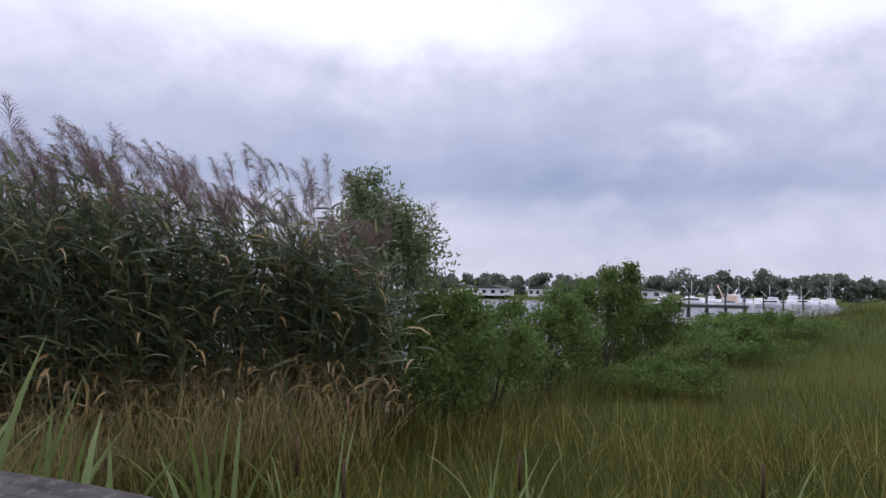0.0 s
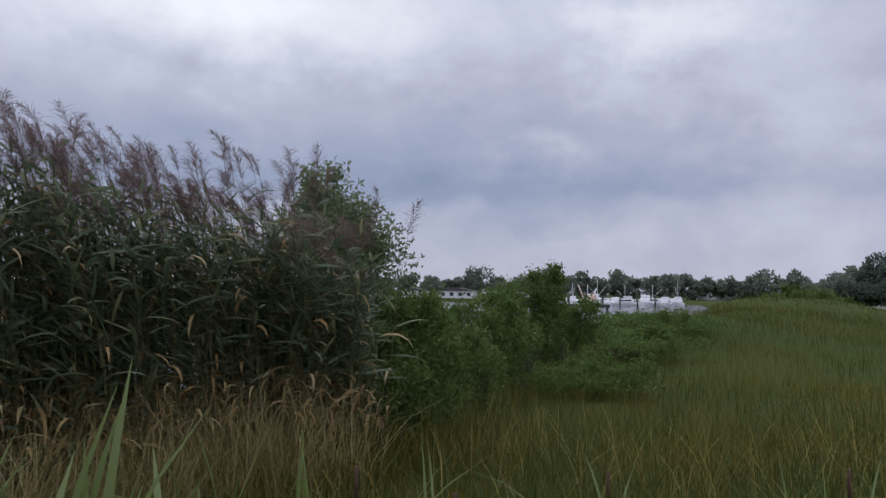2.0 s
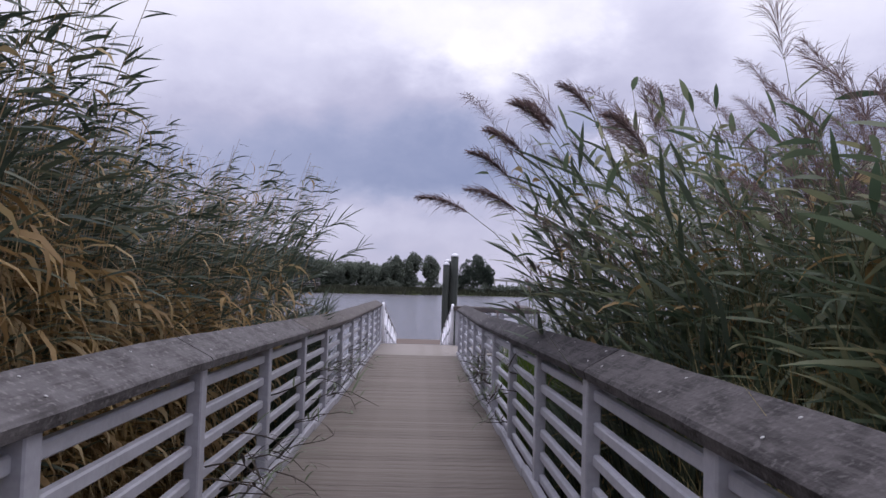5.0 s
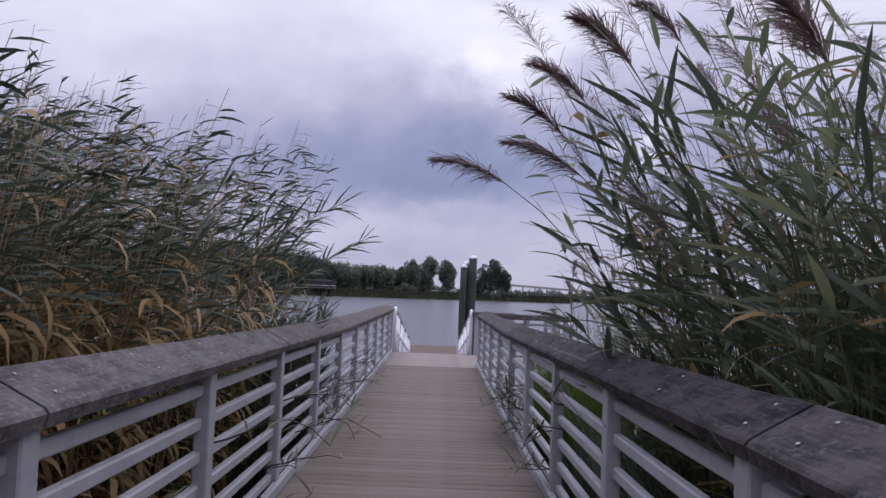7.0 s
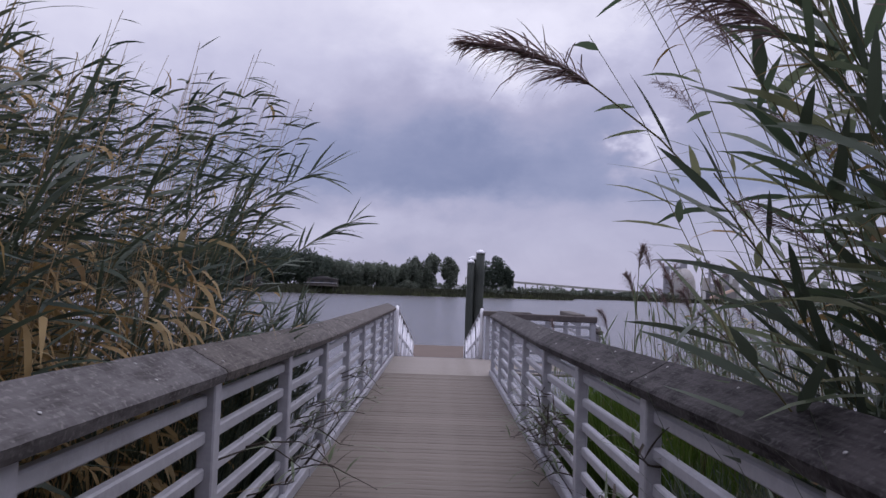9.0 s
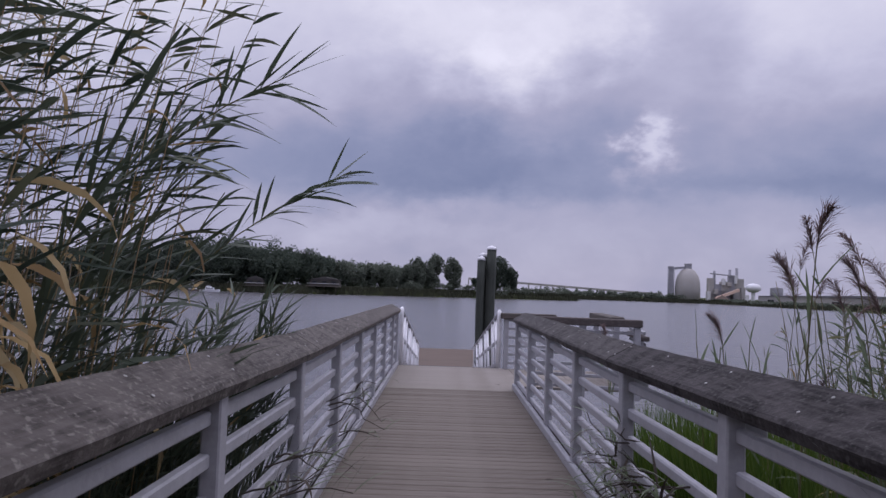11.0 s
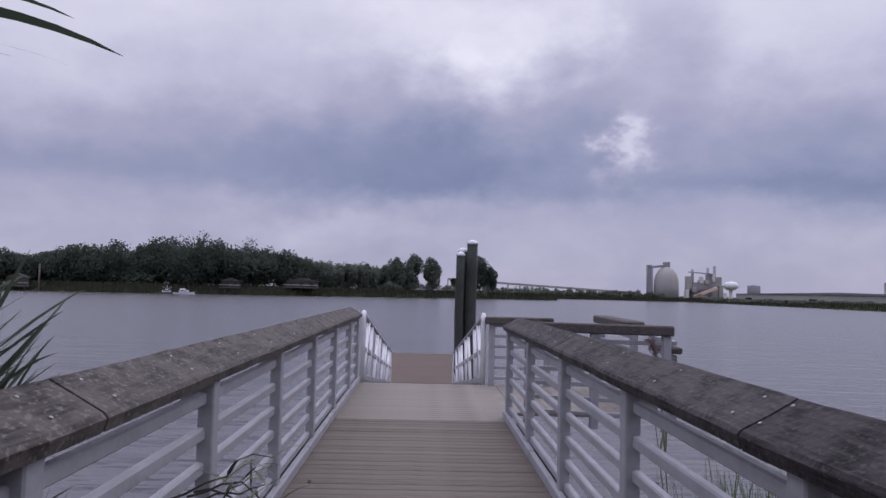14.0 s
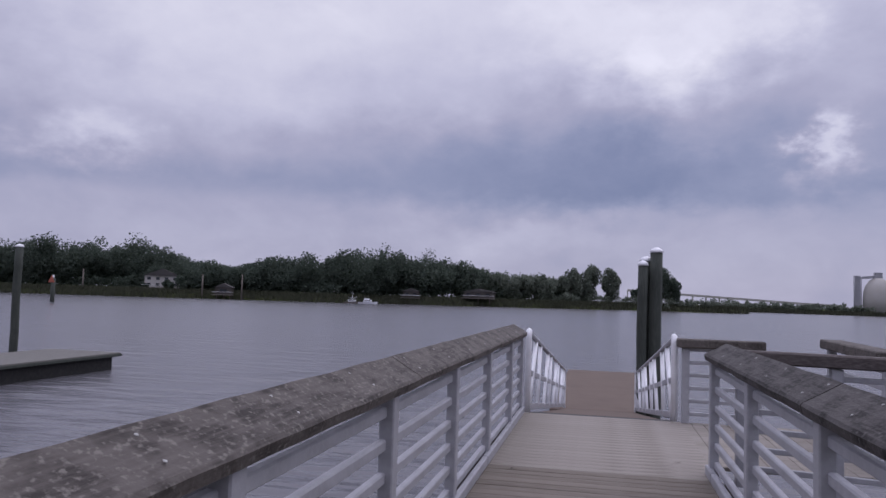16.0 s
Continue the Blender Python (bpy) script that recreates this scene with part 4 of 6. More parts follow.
OVER_LEFT = [(-2.86, 12.95, 3.46, 0.04, 0.85, 0), (-2.95, 12.2, 3.75, 0.03, 0.85, 0), (-1.72, 11.6, 2.85, 0.2, 0.40, 0), (-1.85, 12.5, 2.6, 0.3, 0.5, 0), (-1.7, 10.9, 2.8, -0.1, 0.45, 0),
             (-1.9, 12.3, 2.95, 0.3, 0.35, 0), (-1.68, 10.2, 2.8, 0.15, 0.45, 0), (-2.1, 12.5, 2.9, 0.2, 0.35, 0), (-1.66, 9.4, 2.8, 0.3, 0.40, 0),
             (-1.95, 12.4, 2.7, 0.1, 0.45, 0), (-1.78, 11.9, 2.6, 0.4, 0.45, 0), (-2.2, 12.6, 2.8, 0.3, 0.4, 0)]
for k, (x, y, H, az, bd, pl) in enumerate(OVER_LEFT):
    reed("tall reed with narrow drooping leaves leaning over the railing", x, y, H, az, bd, 930 + k, pl, 0.33 if k < 2 else 0.38, 42 if k < 2 else 24, 0.02, 0.74 if k < 2 else 0.50, leaf_mat=M_LEAF2, wide=0.72 if k < 2 else 0.9, fan=1.0 if k < 2 else 0.5, foot=0.30 if k < 2 else 0.06)
r2 = np.random.default_rng(66)
for k in range(110):
    x, y = -1.62 - abs(r2.normal(0, 0.5)), 13.3 - abs(r2.normal(0, 0.7))
    reed("short green reed at the water's edge", x, y, r2.uniform(1.45, 2.1), r2.normal(0.2, 0.8), r2.uniform(0.3, 0.7), 960 + k, False, 0.36, 20, 0.05, 0.32, "short reeds by the water", M_LEAF2, wide=0.75, fan=0.4)
for k in range(15):
    reed("short green reed of a small bunch at the water's edge", -1.50 + r2.normal(0, 0.09), 13.9 + r2.normal(0, 0.12), r2.uniform(1.5, 2.1), r2.normal(0.1, 1.0), r2.uniform(0.05, 0.28), 1080 + k, False, 0.34, 22, 0.0, 0.66, "short reeds by the water", M_LEAF2, wide=0.7, fan=0.4)
LONE = [(1.44, 12.5, 1.66, 1), (1.46, 13.6, 1.15, 0), (1.62, 12.45, 1.52, 1), (1.86, 12.45, 1.58, 1), (2.00, 12.5, 1.50, 1), (2.09, 12.6, 1.58, 0), (1.74, 12.6, 1.38, 0), (1.92, 12.3, 1.48, 0), (2.24, 12.5, 1.58, 1), (2.34, 12.7, 1.43, 0), (2.44, 12.4, 1.53, 1),
        (1.55, 13.4, 1.3, 1), (1.64, 13.6, 1.2, 0), (1.55, 13.9, 1.15, 0), (1.7, 13.3, 1.1, 0), (1.45, 16.1, 1.12, 1), (1.6, 16.5, 0.7, 0), (2.04, 12.2, 1.28, 0), (2.19, 12.9, 1.28, 1)]
XY = scatter(150, lambda x, y: y < 16.2 - x, 1.85, 3.3, 12.2, 14.2, 68)
reed_bed("reed_patch", "sparse thin pale reeds at the water's edge below the railing", XY, r2.uniform(1.45, 2.05, 150), r2.uniform(0, 6.28, 150), r2.uniform(0.05, 0.3, 150), 0.25, 0.20, 0.5, 69, leaves_per=9, plume_len=0.2, slim=0.45, low=0.35, stiff=0.5)
for k, (x, y, top, pl) in enumerate(LONE):
    reed("thin lone reed standing at the water's edge" + (" with a plume" if pl else ""), x, y, top + 0.64 - 0.12 * pl, r2.uniform(1.2, 5.0), r2.uniform(0.05, 0.25), 1000 + k, bool(pl), 0.24, 8, 0.0, 0.35, "thin reeds by the landing", wide=0.7, fan=0.9, tuft=0.7)
for k, (x, y, top) in enumerate([(2.22, 13.45, 1.35), (2.35, 13.3, 1.15), (2.15, 13.1, 1.0), (2.5, 13.5, 1.2), (2.6, 13.1, 1.1), (2.05, 12.7, 0.9)]):
    reed("leafy fresh green weed at the water's edge", x, y, top + 0.62, r2.uniform(0, 6.28), 0.15, 1040 + k, False, 0.15, 60, 0.0, 0.62, "leafy weeds by the water", M_LEAF, wide=0.6)


def twig(label, x, y, z, az, length, seed, leaves=5, rise=0.3):
    '''A dead bent stem that pokes through the rails.'''
    r = np.random.default_rng(seed)
    t = thing("dead_stem", label, "twig", group="dead stems caught in the rails", place=(x, y, z))
    pts, p, a, e = [], Vector((0, 0, 0)), az, rise
    for k in range(7):
        pts.append(tuple(p))
        p = p + Vector((math.cos(a) * math.cos(e), math.sin(a) * math.cos(e), math.sin(e))) * (length / 6)
        a += r.normal(0, 0.35); e += r.normal(-0.12, 0.25)
    part("stem", tube(pts, [0.006 - 0.0006 * k for k in range(7)], 5), M_DARKTWIG, t)
    for k in range(leaves):
        q = np.array(pts[2 + k % 5])[None]
        V, F, _ = ribbons(q, np.array([az + r.normal(0, 1.2)]), np.array([r.uniform(0.6, 1.4)]), np.array([r.uniform(0.5, 1.4)]), np.array([r.uniform(0.18, 0.36)]), np.array([r.uniform(0.014, 0.024)]), 5)
        part("leaf", raw_mesh("leaf", V, F, M_DARKTWIG if k % 2 else M_LEAF, True), parent=t)
    return t


plan[0] = WALK
r3 = np.random.default_rng(88)
for k in range(34):
    y = r3.choice([7.6, 8.4, 9.3, 10.4, 11.4, 12.3, 13.0, 13.5, 15.2, 15.4]) + r3.uniform(-0.25, 0.25)
    twig("dry dark stem poking through the railing", -1.03, y, deck_z(y) + r3.uniform(0.12, 0.62), r3.uniform(-0.9, 0.7), r3.uniform(0.3, 0.75), 1100 + k)
for k in range(26):
    y = r3.choice([10.4, 12.9, 13.3, 13.6, 13.9]) + r3.uniform(-0.25, 0.25)
    twig("drooping reed stem poking through the railing", 1.03, y, deck_z(y) + r3.uniform(0.10, 0.70), PI + r3.uniform(-0.9, 0.9), r3.uniform(0.2, 0.5), 1140 + k, 8, 0.1)
r5 = np.random.default_rng(89)
for k, (lx, ly) in enumerate([(0.78, 20.96), (-0.72, 20.2), (-0.80, 17.6), (0.70, 15.2)]):
    V, F, _ = ribbons(np.array([[0, 0, 0.004]]), np.array([r5.uniform(0, 6)]), np.array([1.45]), np.array([0.25]), np.array([0.10 if k == 0 else 0.07]), np.array([0.035]), 4, np.array([0.2]))
    t = thing("fallen_leaf", "dry dark brown leaf lying on the deck", "leaf", group="leaves on the deck", place=(lx, ly, deck_z(ly) + 0.003))
    part("blade", raw_mesh("blade", V, F, M_DARKTWIG, True), parent=t)
plan[0] = LAND


# ---- grass, shrubs and trees ----
def leaf_cloud(P, size, r, aspect=0.55, flat=0.0):
    """Small leaf-shaped quads at places P, turned at random."""
    n = len(P)
    u = r.normal(size=(n, 3)); u[:, 2] *= 1 - flat; u /= np.linalg.norm(u, axis=1)[:, None]
    v = np.cross(u, r.normal(size=(n, 3))); v /= np.linalg.norm(v, axis=1)[:, None]
    s = size * r.uniform(0.6, 1.3, n)
    a, b = u * (s * 0.5)[:, None], v * (s * 0.5 * aspect)[:, None]
    V = np.stack([P - a, P + b - a * 0.15, P + a, P - b - a * 0.15], 1).reshape(-1, 3)
    return V, np.arange(4 * n).reshape(-1, 4)


def crown_points(centre, radii, n, lumps, r, hollow=0.55, low=-0.6):
    """Places in a lumpy crown: several smaller lumps over one big uneven body."""
    c, R = np.array(centre, float), np.array(radii, float)
    d = r.normal(size=(lumps, 3)); d[:, 2] = np.abs(d[:, 2]) * 1.0 + low * (r.random(lumps) < 0.35)
    d /= np.linalg.norm(d, axis=1)[:, None]
    L = d * r.uniform(0.45, 0.80, (lumps, 1))
    lr = r.uniform(0.28, 0.46, lumps)
    k = r.integers(0, lumps, n)
    q = r.normal(size=(n, 3)); q /= np.linalg.norm(q, axis=1)[:, None]
    p = L[k] + q * (lr[k] * (hollow + (1 - hollow) * r.random(n)) ** 0.7)[:, None]
    return c + p * R


def tree(name, label, x, y, height, spread, seed, leaf=0.8, n=900, mat=None, trunk_share=0.3, group="", bark=None, crown_low=0.35):
    r = np.random.default_rng(seed)
    z = float(ground_height(x, y))
    t = thing(name, label, "tree", group=group, place=(x, y, z - 0.05))
    h0 = height * trunk_share
    bm = tube([(0, 0, 0), (0.1, 0.05, h0 * 0.6), (0.05, 0.1, h0 * 1.3), (0.0, 0.0, height * 0.75)], [height * 0.028, height * 0.022, height * 0.016, height * 0.006], 7)
    for k in range(5):
        a = k * 1.3 + r.uniform(0, 0.8)
        f = r.uniform(0.5, 0.8)
        tube([(0.05, 0.05, h0 * 1.1), (math.cos(a) * spread * 0.35, math.sin(a) * spread * 0.35, height * f * 0.85), (math.cos(a) * spread * 0.7, math.sin(a) * spread * 0.7, height * f)],
             [height * 0.012, height * 0.008, height * 0.003], 5, bm)
    part("trunk", bm, bark or M_BARK, t)
    mid = height * (crown_low + 1) / 2
    P = crown_points((0, 0, mid), (spread, spread, height * (1 - crown_low) / 2 * 1.12), n, 18, r, 0.45, -1.3)
    V, F = leaf_cloud(P, leaf, r, 0.75)
    part("crown", raw_mesh("crown", V, F, mat or M_FARLEAF), parent=t)
    return t


def shrub(name, label, x, y, height, spread, seed, n=6000, leaf=0.075, stems=9, mid=0.50, deep=0.52, leaf_mat=None):
    """A many-stemmed willowy bush down to the ground."""
    r = np.random.default_rng(seed)
    z = float(ground_height(x, y))
    t = thing(name, label, "shrub", place=(x, y, z - 0.03))
    tips = []
    for k in range(stems):
        a = r.uniform(0, 6.28)
        q = r.uniform(0.15, 0.75) * spread
        top = height * r.uniform(0.7, 0.98)
        tips.append((math.cos(a) * q, math.sin(a) * q, top))
        part("stem", tube([(r.normal() * 0.06, r.normal() * 0.06, 0), (math.cos(a) * q * 0.5, math.sin(a) * q * 0.5, top * 0.5), tips[-1]], [0.03, 0.018, 0.004], 5), M_BARK, t)
    P1 = crown_points((0, 0, height * mid), (spread, spread, height * deep), int(n * 0.75), 26, r, 0.3, -1.0)
    k = r.integers(0, stems, n - len(P1))
    tp = np.array(tips)[k]
    P2 = tp + r.normal(size=(len(k), 3)) * np.array([0.09, 0.09, 0.09]) * min(spread, 1.3)
    P = np.concatenate([P1, P2])
    P = P[P[:, 2] > 0.05]
    V, F = leaf_cloud(P, leaf, r, 0.38)
    part("foliage", raw_mesh("foliage", V, F, leaf_mat or M_BUSH), parent=t)
    return t


def grass_field(name, label, XY, H, width, mat, seed, segs=3, droop=0.9, az0=None, lean=0.3):
    r = np.random.default_rng(seed)
    n = len(XY)
    base = np.column_stack([XY, ground_height(XY[:, 0], XY[:, 1]) - 0.03])
    az = r.uniform(0, 6.283, n) if az0 is None else az0 + r.normal(0, 0.9, n)
    V, F, _ = ribbons(base, az, r.uniform(0.02, lean, n), r.uniform(0.1, droop, n), H, width, segs, r.uniform(-0.4, 0.4, n), broad=0.15)
    ob = part(name, raw_mesh(name, V, F, mat, True))
    return tagged(ob, label, "grass", kind="stuff")


r0 = np.random.default_rng(77)


def on_dirt(x, y):
    return ((x - 25.0) / 2.6) ** 2 + ((y + 6.9) / 0.8) ** 2 < 1 + 0.5 * np.sin(x * 2.1) * np.sin(y * 3.3)


def land_ok(x, y):
    return ground_height(x, y) > WATER_Z + 0.55


XY = scatter(13000, lambda x, y: y < 16.2 - 0.8 * (x - 1.4) + 0.3 * np.sin(x * 7), 1.40, 3.2, 12.1, 16.4, 67)
tops = r0.uniform(0.10, 0.95, len(XY)) + 0.10 * np.sin(XY[:, 1] * 3.1 + XY[:, 0] * 2) - 0.15 * (XY[:, 0] - 1.4) - 0.30 * smooth(14.2, 16.0, XY[:, 1])
grass_field("shore_grass", "fresh green grass at the water edge below the railing", XY, tops - ground_height(XY[:, 0], XY[:, 1]), r0.uniform(0.011, 0.024, len(XY)), M_GREENBLADE, 47, segs=5, droop=0.5, lean=0.13)
# tall marsh grass by the walk, thinning to meadow
XY = scatter(36000, lambda x, y: land_ok(x, y) & (y < right_front(np.clip(x, 1.5, 8.4)) + 0.8) & (np.hypot(x, y) < 10 + 9 * r0.random(len(x)) ** 2), 1.45, 19, -12, 7, 31)
grass_field("marsh_grass", "tall yellow-green marsh grass beside the walk", XY, r0.uniform(0.45, 0.95, len(XY)), r0.uniform(0.005, 0.012, len(XY)), M_GRASS, 41, droop=1.7, lean=0.55)
XY = scatter(1700, lambda x, y: land_ok(x, y) & (y < right_front(np.clip(x, 1.5, 8.4)) + 0.2), 1.6, 11, -7, 6, 39)
grass_field("tall_grass", "scattered long yellow grass blades standing over the marsh grass", XY, r0.uniform(0.7, 1.2, len(XY)), r0.uniform(0.005, 0.011, len(XY)), M_YELLOWBLADE, 49, segs=5, droop=1.6, lean=0.5)
XY = scatter(44000, lambda x, y: land_ok(x, y) & (np.hypot(x, y) > 11) & (~on_dirt(x, y) | (r0.random(len(x)) < 0.45)), 8, 40, -22, 9, 32)
grass_field("meadow_grass", "rough green and straw-coloured meadow grass", XY, r0.uniform(0.30, 0.70, len(XY)), r0.uniform(0.008, 0.018, len(XY)), M_MEADOW, 42, segs=2, droop=1.3)
XY = scatter(42000, lambda x, y: land_ok(x, y) & (y > -20 - 0.55 * x), 34, 96, -60, 8, 33)
grass_field("meadow_grass", "short green grass over the far meadow and mound", XY, r0.uniform(0.12, 0.34, len(XY)), r0.uniform(0.02, 0.05, len(XY)), M_MEADOW, 43, segs=2, droop=1.4)
XY = scatter(7500, lambda x, y: (y > right_front(np.clip(x, 1.5, 8.4)) - 0.5) & land_ok(x, y), 1.66, 9, 3, 11, 34)
grass_field("undergrowth", "green undergrowth between the reeds", XY, r0.uniform(0.4, 1.0, len(XY)) + 0.7 * smooth(6.5, 8.5, XY[:, 1]), r0.uniform(0.007, 0.016, len(XY)), M_GRASS, 44, az0=0.2)
XY = scatter(8000, lambda x, y: land_ok(x, y), -4.6, -1.66, 1.5, 11.7, 35)
grass_field("undergrowth", "dry straw undergrowth between the reeds", XY, r0.uniform(0.8, 1.9, len(XY)), r0.uniform(0.010, 0.024, len(XY)), M_DRYLEAF, 45, droop=1.6, az0=math.pi)
XY = scatter(9500, lambda x, y: x < -1.62 - 0.6 * smooth(12.6, 13.4, y), -4.6, -1.62, 9.8, 13.4, 38)
grass_field("undergrowth", "dark green narrow-leaved undergrowth at the reeds' end", XY, r0.uniform(0.15, 1.25, len(XY)) - ground_height(XY[:, 0], XY[:, 1]), r0.uniform(0.014, 0.028, len(XY)), M_LEAF2, 50, segs=5, droop=0.7, lean=0.12)
XY = scatter(5200, lambda x, y: x < -1.28 + 0.05 * np.sin(y * 5), -2.3, -1.2, 11.0, 14.0, 40)
grass_field("undergrowth", "dark green blades crowding the railing's foot", XY, r0.uniform(0.0, 0.95, len(XY)) - ground_height(XY[:, 0], XY[:, 1]), r0.uniform(0.014, 0.028, len(XY)), M_LEAF2, 51, segs=5, droop=0.6, lean=0.10)
XY = scatter(3200, lambda x, y: land_ok(x, y), 1.6, 3.6, 7.3, 10.3, 52)
grass_field("undergrowth", "dark green narrow-leaved undergrowth below the reeds", XY, r0.uniform(0.5, 1.75, len(XY)) - ground_height(XY[:, 0], XY[:, 1]), r0.uniform(0.014, 0.030, len(XY)), M_LEAF2, 53, segs=5, droop=0.9, lean=0.15)
# filler blades in the dark leaf colour, added to shade this strip
XY = scatter(1500, lambda x, y: x < 2.5, 1.42, 2.5, 10.2, 12.0, 54)
grass_field("undergrowth", "dark green blades between the reeds and the water's edge", XY, r0.uniform(0.05, 0.6, len(XY)) - ground_height(XY[:, 0], XY[:, 1]), r0.uniform(0.014, 0.028, len(XY)), M_LEAF2, 55, segs=4, droop=0.7, lean=0.12)
# straw band at the reeds' foot
XY = scatter(5200, lambda x, y: (y > right_front(x) - 0.9) & (y < right_front(x) + 0.4), 1.66, 7.6, 2.4, 7, 36)
grass_field("dead_reed_litter", "straw-coloured dead reeds at the foot of the stand", XY, r0.uniform(0.6, 1.6, len(XY)), r0.uniform(0.006, 0.015, len(XY)), M_PALESTRAW, 46, droop=1.4, lean=0.5)


XY = scatter(2400, lambda x, y: x < np.interp(y, [4.4, 6, 9.5], [3.0, 2.5, 2.4]), 1.62, 3.0, 4.4, 9.4, 37)
grass_field('dead_reed_litter', 'golden dead reeds leaning along the railing', XY, r0.uniform(1.2, 2.15, len(XY)) - 0.5 * smooth(7, 8.5, XY[:, 1]), r0.uniform(0.008, 0.020, len(XY)), M_PALESTRAW, 48, droop=0.9, az0=0.3)


bm = bmesh.new()
rings = []
for k in range(5):
    ring = []
    for a in np.linspace(0, 2 * math.pi, 40, endpoint=False):
        f = k / 4 * (1 + 0.16 * math.sin(3 * a) + 0.1 * math.sin(7 * a + 1))
        px, py = 25.0 + 2.8 * f * math.cos(a), -6.9 + 0.85 * f * math.sin(a)
        ring.append(bm.verts.new((px, py, float(ground_height(px, py)) + 0.03 - 0.028 * (k / 4) ** 2)))
    rings.append(ring)
for a, b in zip(rings[1:], rings[2:]):
    for k in range(40):
        bm.faces.new((a[k], b[k], b[(k + 1) % 40], a[(k + 1) % 40]))
for v in rings[0]:
    bm.verts.remove(v)
bm.faces.new(rings[1])
tagged(part("dirt_patch", bm, M_DIRT), "bare tan dirt worn into the grass beside the trailer", "ground", kind="structure")


def cattail(name, label, x, y, h, seed, n=9, spike=True, stiff=False):
    """A clump of broad upright blades, with a brown spike."""
    r = np.random.default_rng(seed)
    z = float(ground_height(x, y))
    t = thing(name, label, "marsh plant", group="clumps of cattail", place=(x, y, z - 0.03))
    for k in range(n):
        V, F, _ = ribbons(np.array([[r.normal() * 0.07, r.normal() * 0.07, 0]]), np.array([r.uniform(0, 6.28)]), np.array([r.uniform(0.02, 0.25)]),
                          np.array([r.uniform(0.2, 1.0) if stiff else r.uniform(0.4, 1.7)]), np.array([h * (r.uniform(0.75, 1.1) if stiff else r.uniform(0.6, 1.1))]), np.array([r.uniform(0.055, 0.095) if stiff else r.uniform(0.018, 0.036)]), 6, np.array([r.uniform(-0.4, 0.4)]), broad=0.1)
        part("blade", raw_mesh("blade", V, F, M_BROADLEAF, True), parent=t)
    if spike:
        part("stem", tube([(0, 0, 0), (0.01, 0.0, h * 0.8)], 0.005, 5), M_STALK, t)
        part("spike", tube([(0.01, 0, h * 0.62), (0.012, 0, h * 0.8)], 0.012, 8), M_CATTAIL, t, "brown seed spike")
    return t


r4 = np.random.default_rng(19)
spots = [(float(x_), float(y_), float(r4.uniform(1.0, 1.25)), 0) for x_, y_ in zip(r4.uniform(1.8, 3.6, 9), r4.uniform(2.6, 4.6, 9))]
spots += [(1.45, 2.14, 1.40, 0), (2.3, 2.2, 1.38, 0), (2.15, 2.5, 1.32, 0), (2.87, 2.25, 1.25, 0), (3.9, 2.25, 1.16, 0), (3.3, 3.1, 1.20, 0), (4.2, 1.6, 1.15, 1), (3.9, 0.4, 1.0, 1), (4.8, 2.4, 1.1, 1),
         (5.3, 0.9, 1.05, 1), (3.3, -0.3, 1.1, 0), (2.6, 0.2, 1.2, 0), (5.9, -0.6, 1.0, 1), (4.5, -1.2, 1.05, 1), (3.5, 4.2, 1.15, 0), (5.2, 3.6, 1.1, 0)]
for k, (cx, cy, ch, sp) in enumerate(spots):
    cattail("cattail_clump", "clump of broad green marsh blades" + (" with a brown seed spike" if sp else " with straw tips"), cx, cy, ch * (1.42 if 9 <= k < 15 else 1.36), 300 + k, 13 if 9 <= k < 15 else 8, sp, 9 <= k < 15)

# shrubs and the small tree behind the reeds
tr = shrub("willow_tree", "young willow with an airy grey-green crown behind the reeds", 10.1, 4.9, 3.9, 1.02, 51, 17000, 0.085, 18, 0.66, 0.36, M_WILLOW)
tr["category"] = "tree"
shrub("willow_shrub", "tall green shrub half hidden behind the reeds", 6.3, 9.9, 2.7, 1.6, 61, 5500, 0.12)
shrub("willow_shrub", "green shrub half hidden behind the reeds", 8.9, 8.3, 2.3, 1.5, 62, 5500, 0.12)
shrub("willow_shrub", "green shrub half hidden behind the reeds", 10.4, 6.6, 2.2, 1.4, 63, 5500, 0.12)
shrub("willow_shrub", "dense dark green shrub under the willow", 10.3, 3.85, 2.5, 0.95, 52, 9500, 0.085)
shrub("willow_shrub", "low dark shrub under the willow", 9.4, 4.0, 1.7, 0.9, 65, 5500, 0.085)
shrub("willow_shrub", "low spreading green shrub", 12.2, 4.0, 2.05, 1.1, 54, 9000, 0.095)
shrub("willow_shrub", "rounded green shrub between taller ones", 14.8, 3.9, 2.15, 1.3, 56, 9000, 0.10)
shrub("willow_shrub", "tall rounded green shrub with feathery tips", 18.1, 3.6, 2.9, 1.1, 55, 11000, 0.10)
shrub("willow_shrub", "green shrub beside a taller one", 19.6, 2.9, 2.05, 1.1, 53, 9000, 0.10)
shrub("willow_shrub", "low dark green shrub in the meadow", 16.4, 2.0, 0.75, 1.7, 66, 9000, 0.10)
shrub("willow_shrub", "low dark green shrub in the meadow", 23.5, 1.6, 1.0, 2.6, 57, 9000, 0.112)
shrub("willow_shrub", "low bramble on the meadow's edge", 28.0, 0.6, 0.8, 3.0, 58, 9000, 0.112)
shrub("willow_shrub", "dusty green thicket on the mound", 62.0, -9.8, 2.2, 3.0, 59, 9000, 0.24)
shrub("willow_shrub", "low thicket by the mound's foot", 66.0, -12.5, 1.7, 3.5, 60, 9000, 0.24)


